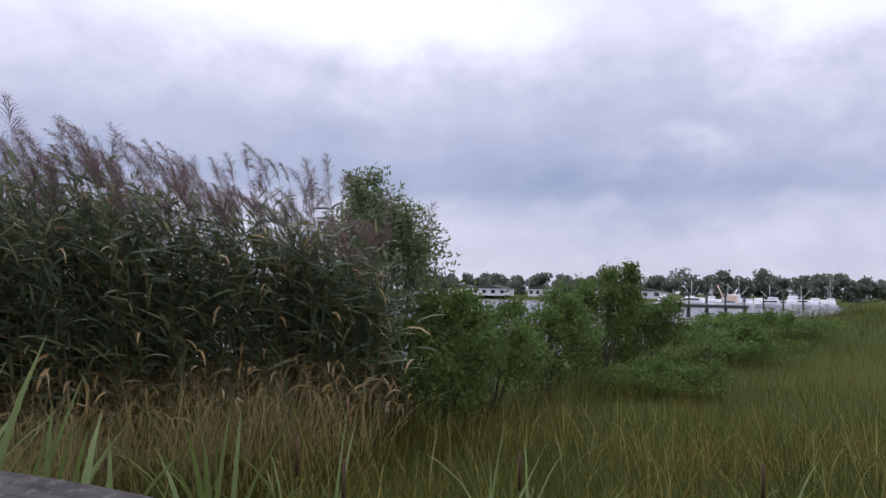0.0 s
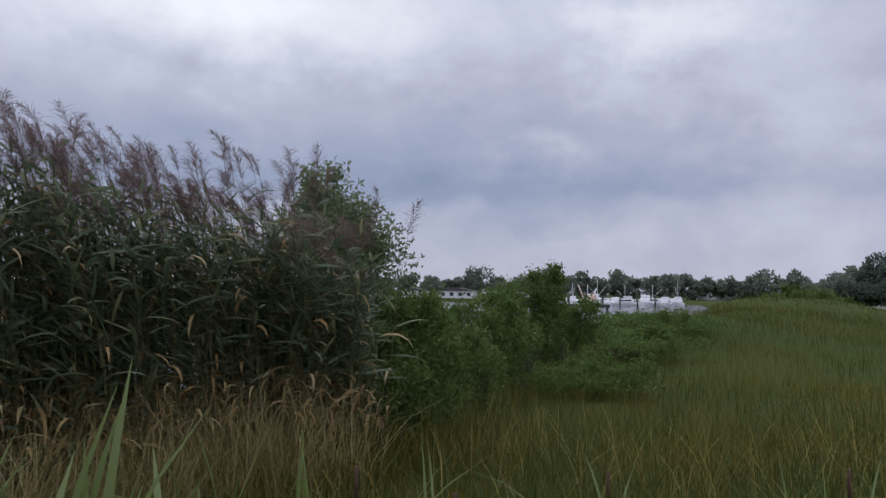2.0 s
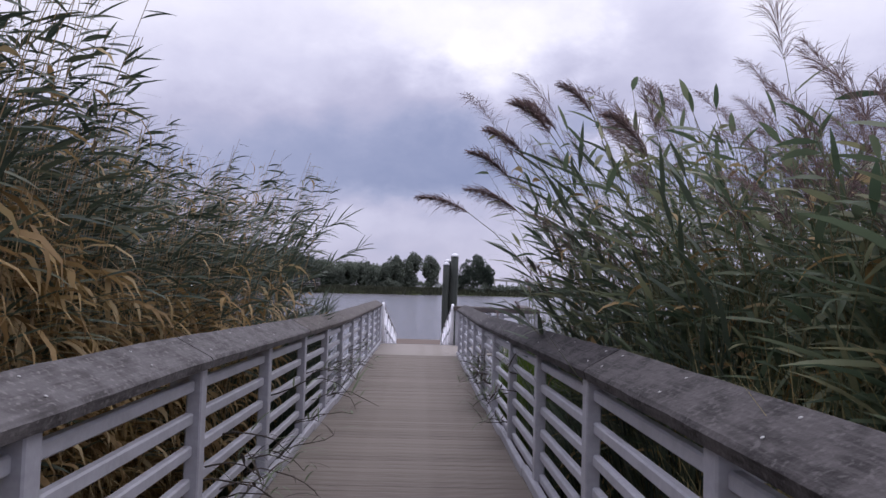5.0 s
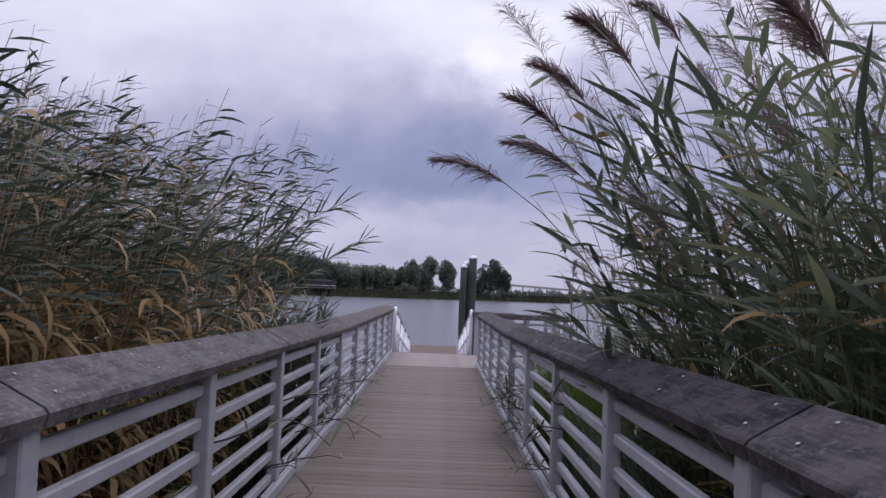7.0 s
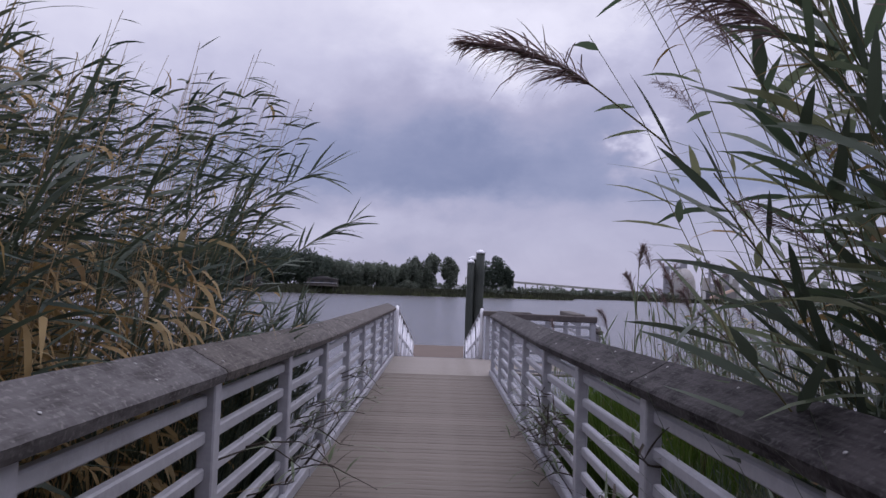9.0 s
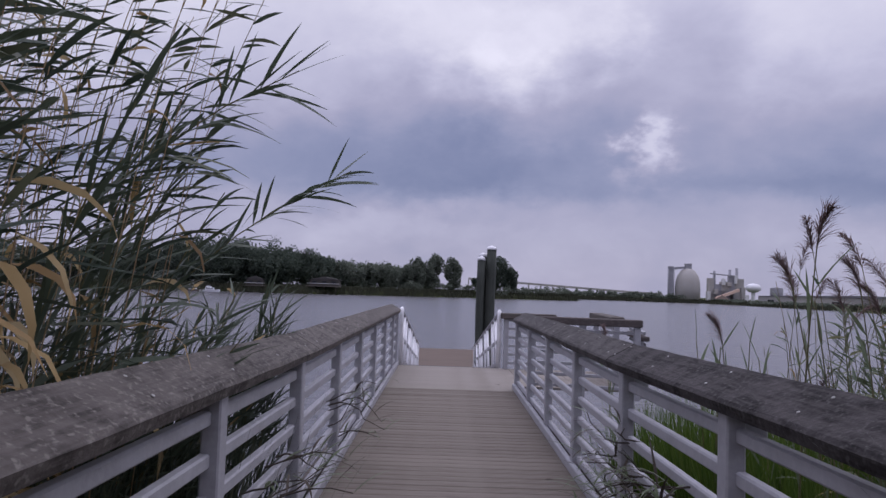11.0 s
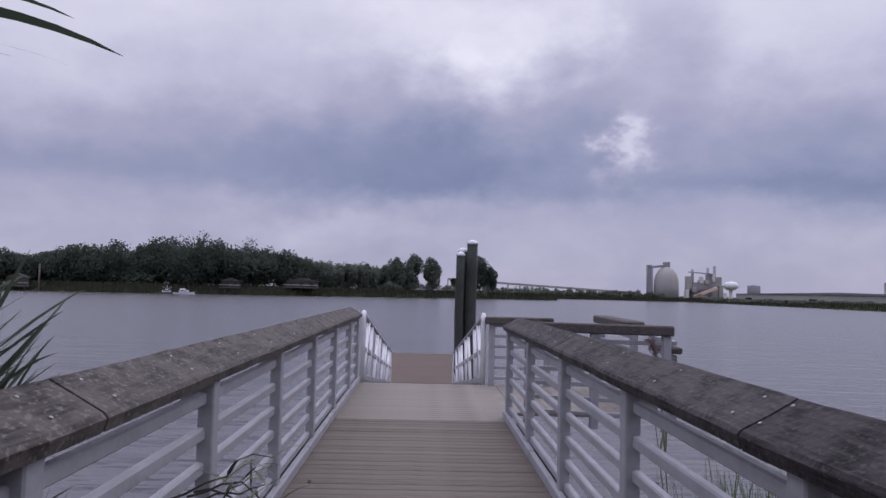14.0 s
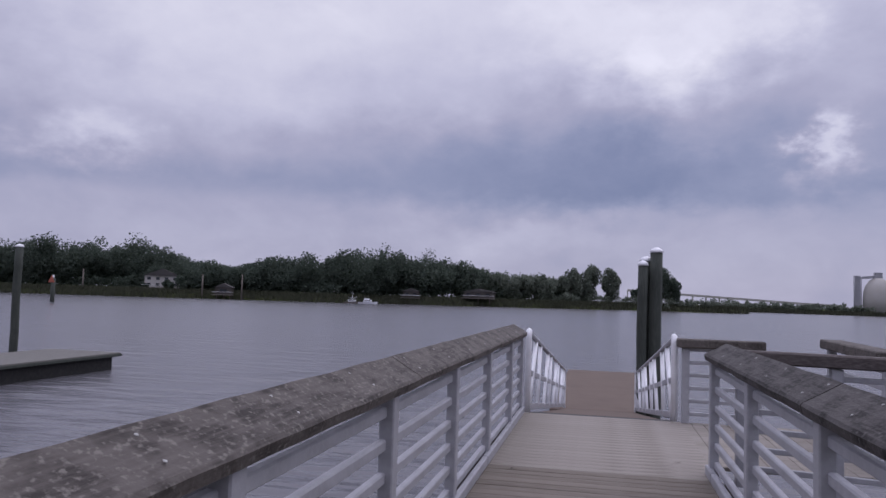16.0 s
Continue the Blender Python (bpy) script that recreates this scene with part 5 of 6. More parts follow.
# ---- boat trailer ----
def boat_trailer(x, y, z):
    t = thing("boat_trailer", "empty boat trailer with white guide poles parked on the grass", "trailer", place=(x, y, z))
    for sx in (-0.98, 0.98):
        part("frame_rail", box(0.07, 6.0, 0.11, (sx * 0.92, -3.0, 0.42), 0.008), M_GALV, t)
        part("bunk", box(0.13, 3.6, 0.10, (sx * 0.55, -2.0, 0.66), 0.02), M_BLACK, t, "black carpeted bunk")
        part("guide_bracket", box(0.06, 0.06, 0.35, (sx * 1.08, 0.0, 0.30), 0.006), M_GALV, t)
        part("guide_pole", tube([(sx * 1.10, 0.02, 0.12), (sx * 1.12, 0.02, 1.50)], 0.045, 10), M_PVC, t, "white plastic guide tube")
        part("tail_light", box(0.14, 0.05, 0.08, (sx * 0.85, 0.03, 0.45), 0.01), M_RED, t)
        for wy in (-1.35, -2.2):
            prof = [(0.20, -0.10), (0.31, -0.11), (0.345, -0.07), (0.345, 0.07), (0.31, 0.11), (0.20, 0.10)]
            wb = lathe(prof, 20)
            bmesh.ops.transform(wb, matrix=Matrix.Translation((sx * 1.08, wy, 0.34)) @ Matrix.Rotation(math.pi / 2, 4, "Y"), verts=wb.verts[:])
            w = part("wheel", wb, M_RUBBER, t, "black tyre")
            hb = lathe([(0.0, -0.05), (0.19, -0.06), (0.20, 0.06), (0.10, 0.10), (0.0, 0.10)], 16)
            bmesh.ops.transform(hb, matrix=Matrix.Translation((sx * 1.08, wy, 0.34)) @ Matrix.Rotation(math.pi / 2, 4, "Y"), verts=hb.verts[:])
            part("rim", hb, M_WHITE, w, "pale steel rim")
            bm = bmesh.new()
            prev = None
            for k in range(13):
                a = math.pi * k / 12
                c = [bm.verts.new((sx * 1.08 + o, wy + rr_ * math.cos(a), 0.36 + rr_ * math.sin(a))) for o, rr_ in ((-0.14, 0.42), (0.14, 0.42), (0.14, 0.39), (-0.14, 0.39))]
                if prev:
                    for j in range(4):
                        bm.faces.new((prev[j], prev[(j + 1) % 4], c[(j + 1) % 4], c[j]))
                prev = c
            bmesh.ops.recalc_face_normals(bm, faces=bm.faces[:])
            part("fender", bm, M_WHITE if sx < 0 else M_BLACK, t)
    for k, yy in enumerate((-0.1, -1.4, -3.2, -5.0)):
        part("cross_member", box(1.85, 0.08, 0.09, (0, yy, 0.42), 0.006), M_GALV if k else M_BLACK, t)
    part("roller", tube([(-0.9, -0.05, 0.52), (0.9, -0.05, 0.52)], 0.085, 10), M_BLACK, t, "black rubber roller")
    part("side_post", tube([(1.05, -0.35, 0.4), (1.05, -0.35, 1.42)], 0.04, 8), M_BLACK, t, "black upright")
    part("tongue", box(0.09, 2.2, 0.10, (0, -6.9, 0.42), 0.008), M_GALV, t)
    return t


boat_trailer(21.95, -7.1, float(ground_height(21.9, -8.0))).rotation_euler = (0, 0, radians(-1))


# ---- houses, fence and trees past the meadow ----
def house(name, label, x, y, w, d, h, roof_h, turn=0.0, stilts=0.0, windows=3, storeys=1, walls=None):
    z = max(float(ground_height(x, y)), WATER_Z + 0.3)
    t = thing(name, label, "house", place=(x, y, z))
    t.rotation_euler = (0, 0, radians(turn))
    part("wall", box(w, d, h, (0, 0, stilts + h / 2)), walls or M_HWHITE, t)
    part("roof", prism([(-w / 2 - 0.5, 0), (0, roof_h), (w / 2 + 0.5, 0)], d + 0.8, at=(0, -d / 2 - 0.4, stilts + h)), M_HGREY, t)
    for s in range(storeys):
        for k in range(windows):
            for fy in (-d / 2 - 0.02, ):
                part("window", box(w / windows * 0.42, 0.08, h / storeys * 0.45, (-w / 2 + w * (k + 0.5) / windows, fy, stilts + h / storeys * (s + 0.55))), M_GLASS, t, "dark window")
    if stilts:
        for sx in (-0.4, 0, 0.4):
            for sy in (-0.45, 0.45):
                part("stilt", box(0.3, 0.3, stilts + 0.4, (sx * w, sy * d, stilts / 2 - 0.2)), M_WOODGREY, t)
        part("veranda", box(w + 1.5, 2.5, 0.25, (0, -d / 2 - 1.2, stilts)), M_WOODGREY, t)
        part("handrail", box(w + 1.5, 0.1, 0.12, (0, -d / 2 - 2.4, stilts + 1.0)), M_HWHITE, t)
    return t


fence = thing("picket_fence", "long white picket fence across the lawn", "fence", place=(96.0, -21.5, float(ground_height(96, -23))))
FP = bpy.data.meshes.new("picket")
fb = box(0.03, 0.11, 1.0, (0, 0, 0.5)); fb.to_mesh(FP); fb.free(); FP.materials.append(M_HWHITE)
for k in range(56):
    part("picket", FP, parent=fence, m=Matrix.Translation((0, -k * 0.18, 0.02 + 0.02 * math.sin(k))))
for k in range(6):
    part("post", box(0.12, 0.12, 1.15, (0.06, -k * 2.0, 0.55)), M_HWHITE, fence)
for zz in (0.3, 0.8):
    part("fence_rail", box(0.05, 10.1, 0.10, (0.05, -5.0, zz)), M_HWHITE, fence)

for k, (tx, ty, th, ts) in enumerate([(106, -18.0, 3.6, 3.0), (108, -22.0, 4.6, 2.8), (112, -26.5, 6.4, 3.6), (103, -31.0, 6.0, 4.0), (99, -35.0, 10.5, 4.8), (106, -37.5, 9.0, 5.2), (109, -20.0, 3.6, 4.0), (108, -25.0, 4.0, 4.0), (104, -28.5, 4.2, 3.6), (107, -31.0, 8.0, 4.5),
                                      (98, -39.5, 8.0, 4.6), (103, -44.0, 11.0, 5.0), (100, -50, 12.0, 5.5), (112, -30, 9.0, 4.5)]):
    tree("tree", "dark leafy tree behind the lawn", tx, ty, th, ts, 600 + k, 0.36, 5000, M_HAZELEAF if k in (0, 1, 6) else M_FARLEAF, 0.2, "trees behind the lawn", crown_low=0.0)
for k, (tx, ty, sp) in enumerate([(97, -32.0, 2.6), (96.5, -36.0, 3.0), (97.5, -40.5, 3.2)]):
    shrub("garden_shrub", "dark rounded garden shrub by the lawn", tx, ty, 2.6, sp, 640 + k, 4000, 0.2)
house("house", "pale house behind the trees past the lawn", 112, -42.0, 8, 7, 4.5, 2.5, -85, windows=2)
house("garden_shed", "small grey wooden shed beside the fence", 99, -32.2, 2.4, 2.0, 1.9, 0.8, -88, windows=1, walls=M_WOODGREY)
pl = thing("power_pole", "slim wooden power pole behind the fence", "pole", place=(118, -23.5, -0.6))
part("shaft", tube([(0, 0, 0), (0, 0, 5.8)], [0.12, 0.08], 8), M_WOODGREY, pl)
part("cross_arm", box(0.10, 1.2, 0.10, (0, 0, 5.3)), M_WOODGREY, pl)


# ---- marina across the creek ----
def yacht(name, label, x, y, turn, L, mast, flybridge=True, hull=None, group="boats in the marina"):
    t = thing(name, label, "boat", group=group, place=(x, y, WATER_Z - 0.1))
    t.rotation_euler = (0, 0, radians(turn))
    bm = bmesh.new()
    rings = []
    for k in range(7):
        f = k / 6
        w = L * 0.16 * (1 - max(0, (f - 0.45) / 0.55) ** 2 * 0.97)
        sheer = 0.10 * L + 0.05 * L * f * f
        px = -L / 2 + L * f
        rings.append([bm.verts.new((px, s * w * q, zz)) for s, q, zz in ((-1, 1, sheer), (-1, 0.75, 0.0), (1, 0.75, 0.0), (1, 1, sheer))])
    for a, b in zip(rings, rings[1:]):
        for j in range(4):
            bm.faces.new((a[j], a[(j + 1) % 4], b[(j + 1) % 4], b[j]))
    bm.faces.new(rings[0][::-1]); bm.faces.new(rings[-1])
    bmesh.ops.recalc_face_normals(bm, faces=bm.faces[:])
    part("hull", bm, hull or M_BOATWHITE, t)
    part("cabin", box(L * 0.42, L * 0.24, L * 0.12, (-L * 0.03, 0, L * 0.17), L * 0.02), M_BOATWHITE, t)
    part("windows", box(L * 0.36, L * 0.245, L * 0.04, (-L * 0.02, 0, L * 0.19)), M_BOATDARK, t, "dark strip of windows")
    if flybridge:
        part("flybridge", box(L * 0.24, L * 0.20, L * 0.08, (-L * 0.08, 0, L * 0.27), L * 0.015), M_BOATWHITE, t)
        part("canopy", box(L * 0.22, L * 0.2, L * 0.012, (-L * 0.08, 0, L * 0.38)), M_HGREY, t)
    if mast:
        part("mast", tube([(0, 0, L * 0.2), (0, 0, mast)], [0.09, 0.05], 6), M_BOATWHITE, t)
        for o in (-0.25, 0.25):
            part("outrigger", tube([(0, 0, L * 0.25), (o * L, o * 2, mast * 0.8)], 0.05, 5), M_BOATWHITE, t)
    return t


rb = np.random.default_rng(91)
for k in range(17):
    yy = 36.0 - k * 2.6
    xx = 215 + rb.uniform(0, 28) - (8 if k % 3 == 0 else 0)
    yacht("motor_yacht", "white motor yacht moored in the marina", xx, yy + rb.uniform(-0.8, 0.8), rb.choice([0, 180, 90, 75]) + rb.uniform(-8, 8), rb.uniform(7, 12),
          rb.uniform(6, 9) if k % 3 == 1 else 0, k % 2 == 0)
trawler = yacht("trawler", "rusty orange and white fishing trawler with derricks", 212, 19.8, 90, 9, 6.5, False)
part("derrick", tube([(0.8, 0, 1.6), (2.6, 0, 6.2)], 0.15, 6), M_ORANGE, trawler)
part("derrick", tube([(-0.8, 0, 1.6), (-2.4, 0, 5.2)], 0.14, 6), M_WHITE, trawler)
part("wheelhouse", box(2.4, 2.0, 2.2, (-1.2, 0, 2.4), 0.1), M_ORANGE, trawler)
for k in range(7):
    t = thing("mooring_pile", "dark mooring pile in the marina", "pile", group="mooring piles", place=(200, 28 - k * 4.4, -4))
    part("shaft", tube([(0, 0, 0), (0, 0, 5.2 + (k % 3) * 0.5)], 0.2, 8), M_PILE, t)

pier = thing("timber_pier", "low dark timber pier on stilts across the creek", "pier", place=(120, 9.0, -2.0))
part("deck", box(2.2, 14.0, 0.45, (0, 6.0, 1.75)), M_PILE, pier)
for k in range(6):
    for o in (-0.8, 0.8):
        part("stilt", tube([(o, -0.6 + k * 2.7, -2.0), (o, -0.6 + k * 2.7, 1.7)], 0.16, 7), M_PILE, pier)

for k, (hx, hy, hw) in enumerate([(285, 118, 22), (292, 98, 16), (290, 78, 20), (286, 150, 14), (295, 135, 18), (298, 60, 24)]):
    house("waterside_house", "white waterside building across the creek", hx, hy, hw * 0.7, 9, 3.0, 1.3, -90, windows=4)
house("boat_shed", "long low pale boat shed past the mound", 330, -27, 26, 12, 4.6, 1.5, -88, windows=5)


def far_wood(name, label, XY, hts, sp, n_each, leaf, mat, seed, low=0.05):
    """A belt of trees too far off to count."""
    r = np.random.default_rng(seed)
    parts_, trunks = [], None
    for (x, y), h, s in zip(XY, hts, sp):
        z = max(float(ground_height(x, y)), WATER_Z)
        P = crown_points((x, y, z + h * (0.46 + low / 2)), (s, s, h * 0.56), n_each, 14, r, 0.35, -1.2)
        P = P[P[:, 2] > z - 0.3]
        parts_.append(leaf_cloud(P, leaf * (0.75 + 0.5 * r.random()), r, 0.8))
    V, F = join(parts_)
    ob = part(name, raw_mesh(name, V, F, mat))
    return tagged(ob, label, "trees", kind="stuff")


r1 = np.random.default_rng(15)
# east bank behind the marina
n = 70
yy = np.linspace(-75, 175, n) + r1.uniform(-2, 2, n)
hh = 7 + 3.5 * r1.random(n) + np.where(r1.random(n) < 0.2, 4, 0)
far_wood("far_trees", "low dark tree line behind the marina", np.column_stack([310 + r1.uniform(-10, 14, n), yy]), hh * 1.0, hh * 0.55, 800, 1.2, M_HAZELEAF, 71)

# ---- far bank of the river ----
def far_edge_y(x):
    return float(np.where(x < -100, 255 + (-100 - x) * -0.22, np.where(x < 0, 255 + (x + 100) * 0.75, 330 + x * 0.2)))


xs = np.concatenate([np.linspace(-330, -52, 92), np.linspace(-300, -60, 60)])
pts = np.array([(x + r1.uniform(-2, 2), far_edge_y(x) + r1.uniform(18, 34) + (14 if k > 91 else 0)) for k, x in enumerate(xs)])
hh = 11.0 + 3.0 * np.sin(xs * 0.055) + 3.0 * np.abs(r1.normal(0, 0.8, len(xs))) + 2.5 * smooth(-150, -260, xs)
far_wood("far_trees", "dark wooded bank across the river", pts, hh + 1.5, 7.5 + 4.0 * r1.random(len(xs)), 2200, 0.80, M_FARLEAF, 72)
xs = np.linspace(-325, -16, 120)
pts = np.array([(x + r1.uniform(-2, 2), far_edge_y(x) + r1.uniform(16, 24)) for x in xs])
far_wood("far_bushes", "dark undergrowth at the foot of the far wood", pts, 4.0 + 2.5 * r1.random(120), 3.4 + 1.2 * r1.random(120), 200, 0.9, M_FARLEAF, 76)
xs = np.linspace(-60, -14, 26)
pts = np.array([(x, far_edge_y(x) + r1.uniform(16, 30)) for x in xs])
hh = 10.5 + 3.0 * r1.random(len(xs)) - 2.0 * smooth(-40, -15, xs)
far_wood("far_trees", "leafy trees along the far bank, paled for haze", pts, hh, 4.6 + 1.2 * r1.random(len(xs)), 1800, 0.8, M_HAZELEAF, 73)
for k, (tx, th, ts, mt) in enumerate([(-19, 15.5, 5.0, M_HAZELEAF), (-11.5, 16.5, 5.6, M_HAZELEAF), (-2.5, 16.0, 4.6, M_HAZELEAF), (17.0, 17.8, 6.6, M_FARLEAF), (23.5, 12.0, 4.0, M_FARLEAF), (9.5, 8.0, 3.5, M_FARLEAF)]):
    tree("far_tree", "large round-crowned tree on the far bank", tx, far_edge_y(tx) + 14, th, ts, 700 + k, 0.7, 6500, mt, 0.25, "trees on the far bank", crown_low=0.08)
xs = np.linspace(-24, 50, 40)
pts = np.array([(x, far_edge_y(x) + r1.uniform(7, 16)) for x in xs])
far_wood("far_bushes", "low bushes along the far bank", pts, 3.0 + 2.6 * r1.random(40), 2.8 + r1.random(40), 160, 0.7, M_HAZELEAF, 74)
# reeds along the far edge
n = 32000
x = r1.uniform(-330, 54, n)
fe = np.array([far_edge_y(v) for v in x]) + 6 * np.sin(x * 0.045) + 3 * np.sin(x * 0.13)
XY = np.column_stack([x, fe + r1.uniform(-2.5, 12, n)])
base = np.column_stack([XY, np.maximum(ground_height(XY[:, 0], XY[:, 1]), WATER_Z - 0.1)])
V, F, _ = ribbons(base, r1.uniform(0, 6.28, n), r1.uniform(0, 0.2, n), r1.uniform(0, 0.5, n), r1.uniform(1.2, 2.3, n), r1.uniform(0.16, 0.34, n), 2, broad=0.1)
tagged(part("far_reeds", raw_mesh("far_reeds", V, F, M_MARSH)), "band of brown-green reeds along the far bank", "reeds", kind="stuff")

n = 16000
k = r1.random(n) < 0.45
x = np.where(k, r1.uniform(56, 152, n), 146 + r1.uniform(-5, 14, n))
y = np.where(k, 438 + r1.uniform(-3, 8, n), r1.uniform(180, 442, n))
base = np.column_stack([x, y, np.maximum(ground_height(x, y), WATER_Z - 0.1)])
V, F, _ = ribbons(base, r1.uniform(0, 6.28, n), r1.uniform(0, 0.2, n), r1.uniform(0, 0.5, n), r1.uniform(0.9, 1.6, n), r1.uniform(0.3, 0.7, n), 2, broad=0.1)
tagged(part("far_reeds", raw_mesh("far_reeds", V, F, M_MARSH)), "dull reeds along the distant eastern bank", "reeds", kind="stuff")

far_wood("far_bushes", "leafy bushes standing before the white house", np.array([(-171, 250.5), (-167, 251.5), (-157.5, 252), (-153, 253)]), np.array([5.5, 3.6, 4.4, 6.0]), np.array([2.6, 2.0, 2.2, 2.6]), 700, 0.6, M_FARLEAF, 78)
house("riverside_house", "white two-storey house on stilts among the far trees", -163, 258, 12, 8, 4.4, 2.6, 25, 1.6, 4, 2, M_CONCRETE)
house("pavilion", "grey stilted pavilion with a veranda on the far bank", -50.5, 291, 11, 6, 2.4, 1.2, 0, 1.6, 3, walls=M_OLDWOOD)
house("riverside_house", "small grey cabin on the far bank", -75, 283, 6, 5, 2.4, 1.2, 10, 0.8, 2, walls=M_OLDWOOD)
house("boat_house", "small dark boat house at the water's edge", -133, 249, 5.5, 5, 2.6, 1.4, 20, 1.2, 1, walls=M_OLDWOOD)
yacht("cabin_cruiser", "small white cabin cruiser near the far bank", -82, 254, 5, 6.5, 0, True, group="")
yacht("work_boat", "small boat with gear on deck near the far bank", -88, 255, 10, 6, 3.0, False, M_WOODGREY, group="")
for k, (px, py, ph) in enumerate([(-128, 252, 9), (-141, 248, 8.5), (-187, 245, 9.5)]):
    t = thing("bare_pole", "tall bare grey pole on the far bank", "pole", group="poles on the far bank", place=(px, py, -2.2))
    part("shaft", tube([(0, 0, 0), (0, 0, ph)], [0.35, 0.22], 7), M_WOODGREY, t)
mk = thing("channel_marker", "red and white day board on a dark pile in the river", "channel marker", place=(-106.7, 137.3, -4.0))
part("shaft", tube([(0, 0, 0), (0, 0, 6.6)], 0.42, 9), M_PILE, mk)
part("board", prism([(-0.75, 0), (0.75, 0), (0, 1.35)], 0.08, at=(0, -0.5, 5.8)), M_RED, mk, "red triangular board")
part("lamp", lathe([(0.2, 0), (0.2, 0.5), (0.0, 0.65)], 8, (0, 0, 6.6)), M_WHITE, mk)


# ---- distant works, bridge and tree line ----
works = thing("cement_works", "distant cement works with a pale domed silo and stacks", "factory", place=(135, 460, -1.2))
part("silo", lathe([(7.3, -1), (7.3, 8), (7.0, 12), (6.0, 15.5), (4.2, 18.2), (2.2, 19.6), (0, 20.0)], 28, (2.6, 0, 0)), M_CONCRETE, works, "pale concrete dome")
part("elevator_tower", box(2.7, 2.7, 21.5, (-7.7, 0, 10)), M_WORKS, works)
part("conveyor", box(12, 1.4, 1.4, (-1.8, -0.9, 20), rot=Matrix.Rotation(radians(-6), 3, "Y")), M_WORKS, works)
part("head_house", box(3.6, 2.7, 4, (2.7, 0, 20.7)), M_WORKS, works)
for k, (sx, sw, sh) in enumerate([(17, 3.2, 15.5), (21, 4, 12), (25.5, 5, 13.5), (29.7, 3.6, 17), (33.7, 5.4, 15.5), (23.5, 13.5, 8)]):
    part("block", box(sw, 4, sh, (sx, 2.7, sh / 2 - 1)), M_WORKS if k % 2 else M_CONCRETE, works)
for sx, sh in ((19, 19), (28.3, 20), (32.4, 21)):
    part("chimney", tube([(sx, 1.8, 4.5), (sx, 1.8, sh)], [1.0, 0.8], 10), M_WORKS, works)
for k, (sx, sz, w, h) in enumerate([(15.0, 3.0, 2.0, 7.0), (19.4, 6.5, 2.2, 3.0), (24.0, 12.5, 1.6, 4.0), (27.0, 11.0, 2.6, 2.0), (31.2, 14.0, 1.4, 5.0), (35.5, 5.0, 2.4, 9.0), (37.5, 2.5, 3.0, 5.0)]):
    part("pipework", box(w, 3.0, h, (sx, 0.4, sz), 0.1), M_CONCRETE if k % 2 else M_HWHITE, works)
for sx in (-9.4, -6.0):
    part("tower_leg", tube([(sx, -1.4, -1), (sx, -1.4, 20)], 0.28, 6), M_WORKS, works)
part("walkway", box(16, 0.8, 0.6, (24, 0.2, 16.6), rot=Matrix.Rotation(radians(4), 3, "Y")), M_WORKS, works)
part("ramp_conveyor", box(15, 1.8, 1.6, (25, -3.6, 5), rot=Matrix.Rotation(radians(-22), 3, "Y")), M_ORANGE, works, "orange sloping conveyor")
part("stockpile", lathe([(7, -1), (4, 2.2), (0, 4.5)], 14, (21.6, -4.5, 0)), M_SAND, works)
wt = thing("water_tower", "white round water tower far across the river", "water tower", place=(190, 494, -1.0))
part("tank", lathe([(0, 6.5), (2.7, 7), (4.7, 8.6), (4.7, 10.4), (3.2, 12), (0, 12.6)], 20), M_WHITE, wt)
part("shaft", lathe([(1.8, -1), (1.2, 2), (1.2, 7)], 12), M_HWHITE, wt)
tk = thing("storage_tank", "grey storage tank beside the water tower", "tank", place=(205, 494, -1.0))
part("shell", lathe([(4, -1), (4, 10), (0, 10.6)], 20), M_STEEL, tk)
wh = thing("warehouse", "long grey riverside warehouse", "warehouse", place=(178, 330, -0.8))
wh.rotation_euler = (0, 0, radians(-80))
part("wall", box(150, 14, 4.6, (0, 0, 1.8)), M_CONCRETE, wh)
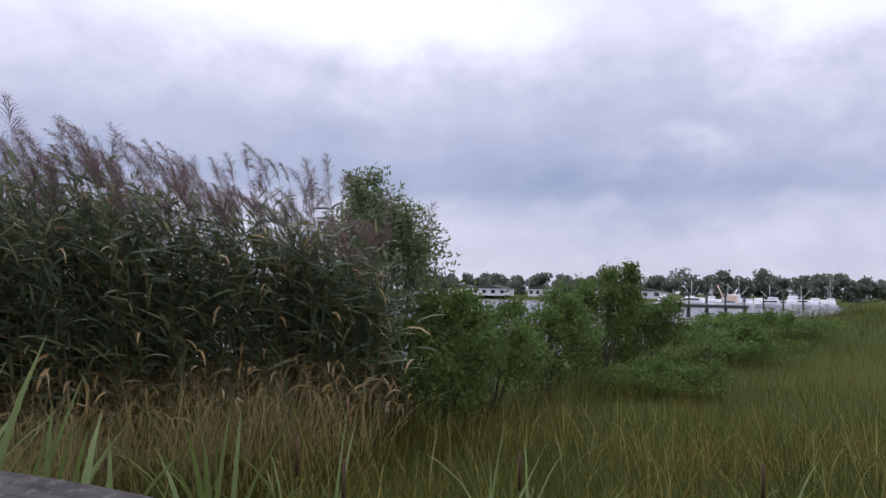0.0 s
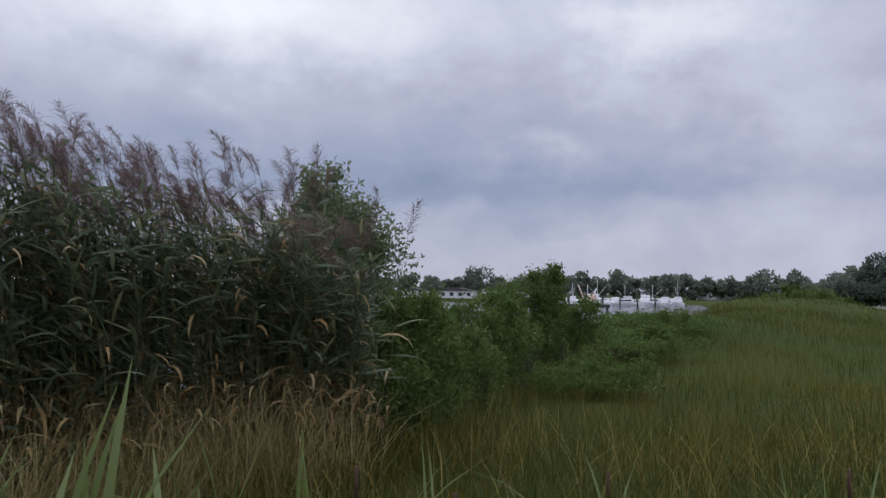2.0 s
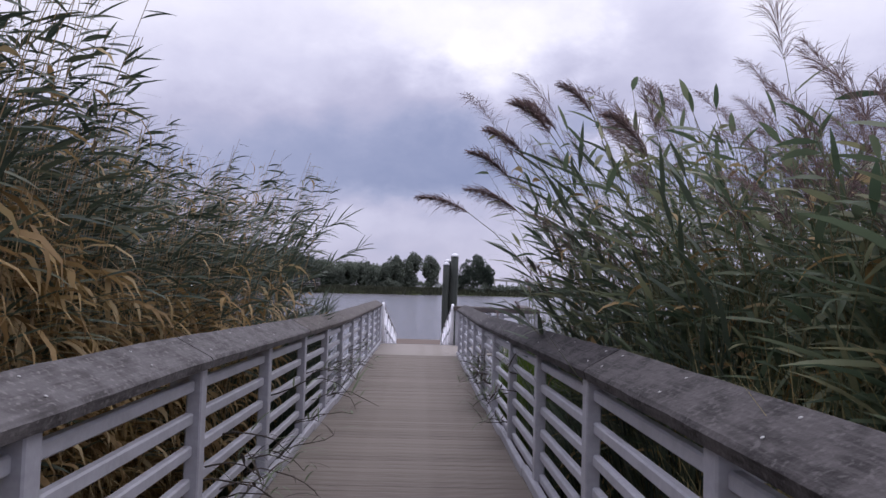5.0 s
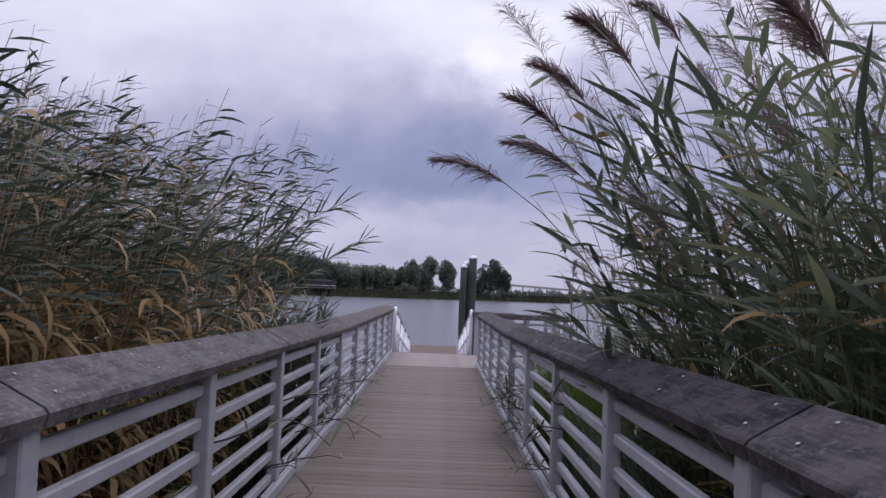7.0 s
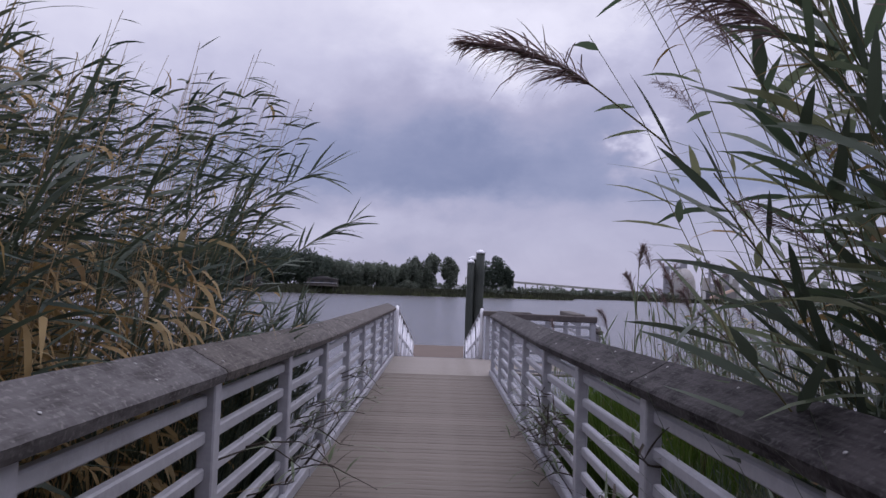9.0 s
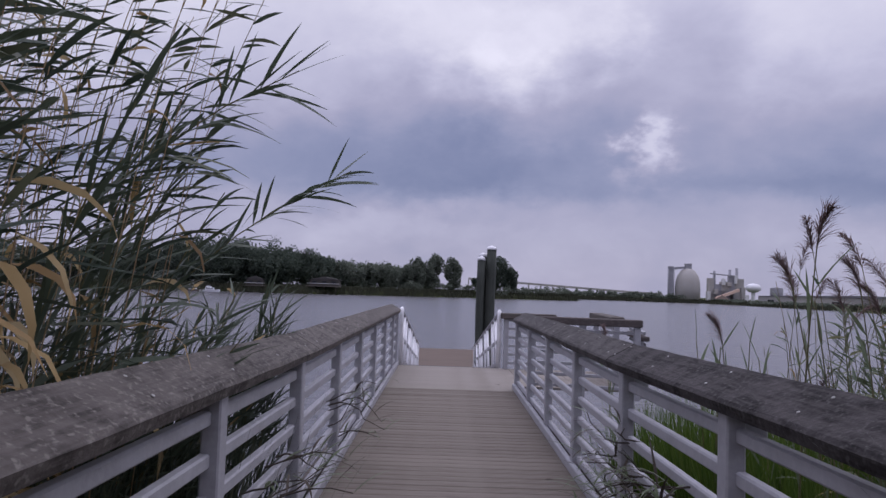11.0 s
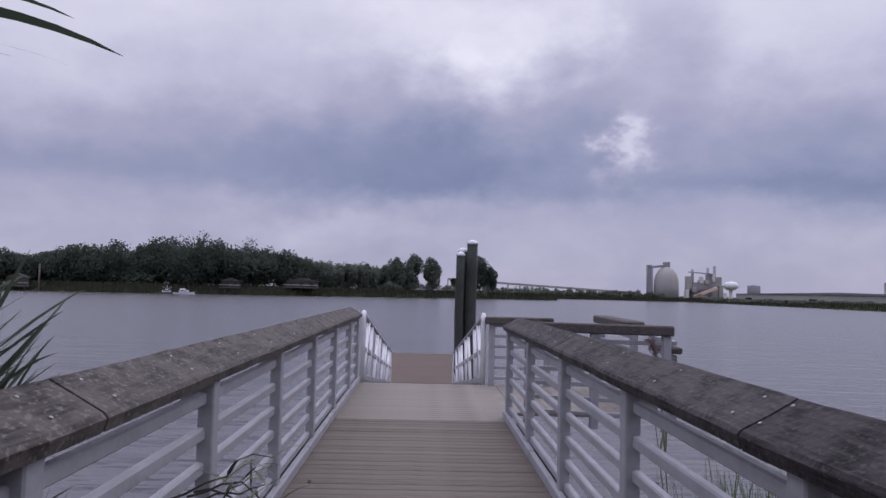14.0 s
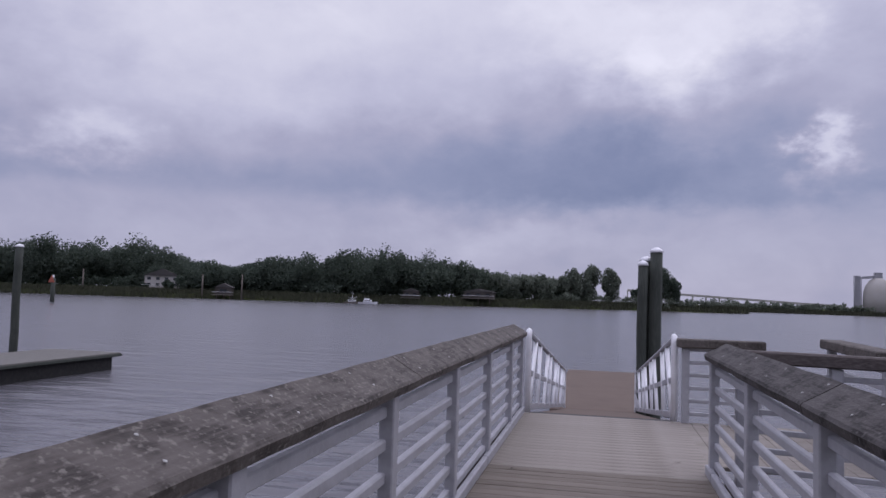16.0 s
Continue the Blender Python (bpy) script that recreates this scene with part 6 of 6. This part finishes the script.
part("roof", prism([(-75.5, 0), (0, 1.1), (75.5, 0)], 15, at=(0, -7.5, 4.1)), M_STEEL, wh)
for k in range(9):
    part("door", box(5, 0.3, 2.6, (-64 + k * 16, -7.15, 0.9)), M_BOATDARK if k % 3 == 0 else M_CONCRETE, wh)
tw = thing("signal_tower", "pale stepped tower at the far end of the sheds", "tower", place=(212, 362, -1.0))
part("base", box(5.0, 5.0, 5.0, (0, 0, 2.5), 0.1), M_CONCRETE, tw)
part("shaft", box(2.6, 2.6, 6.0, (0.6, 0, 8.0), 0.1), M_CONCRETE, tw)
part("mast", tube([(0.6, 0, 11.0), (0.6, 0, 14.5)], [0.22, 0.12], 6), M_STEEL, tw)
for k, bx in enumerate((-9.0, 7.5)):
    part("block", box(7.0, 5.0, 2.4 + k, (bx, 0, 1.4), 0.1), M_HWHITE if k else M_CONCRETE, tw)
bridge = thing("road_bridge", "long pale road bridge far behind the trees", "bridge", place=(0, 1500, 0))
for k in range(16):
    x0, x1 = 20 + k * 24.0, 44 + k * 24.0
    z0, z1 = (float(np.interp(v, [20, 110, 330, 420], [24, 19, 8, 5])) for v in (x0, x1))
    part("span", box(24.3, 12, 4.0, ((x0 + x1) / 2, 0, (z0 + z1) / 2), rot=Matrix.Rotation(-math.atan2(z1 - z0, 24), 3, "Y")), M_CONCRETE, bridge)
    part("pier", box(2.0, 9, z0 + 2, (x0, 0, z0 / 2 - 1.5)), M_CONCRETE, bridge)
n = 150
xs = np.concatenate([np.linspace(58, 128, 60), np.full(90, 152.0)])
ys = np.concatenate([np.full(60, 450.0), np.linspace(440, 210, 90)])
pts = np.column_stack([xs + r1.uniform(-2, 3, n), ys + r1.uniform(-3, 5, n)])
hh = np.where(np.arange(n) < 60, 3.0, 0.9) + 2.0 * r1.random(n) * np.where(np.arange(n) < 60, 1, 0.5)
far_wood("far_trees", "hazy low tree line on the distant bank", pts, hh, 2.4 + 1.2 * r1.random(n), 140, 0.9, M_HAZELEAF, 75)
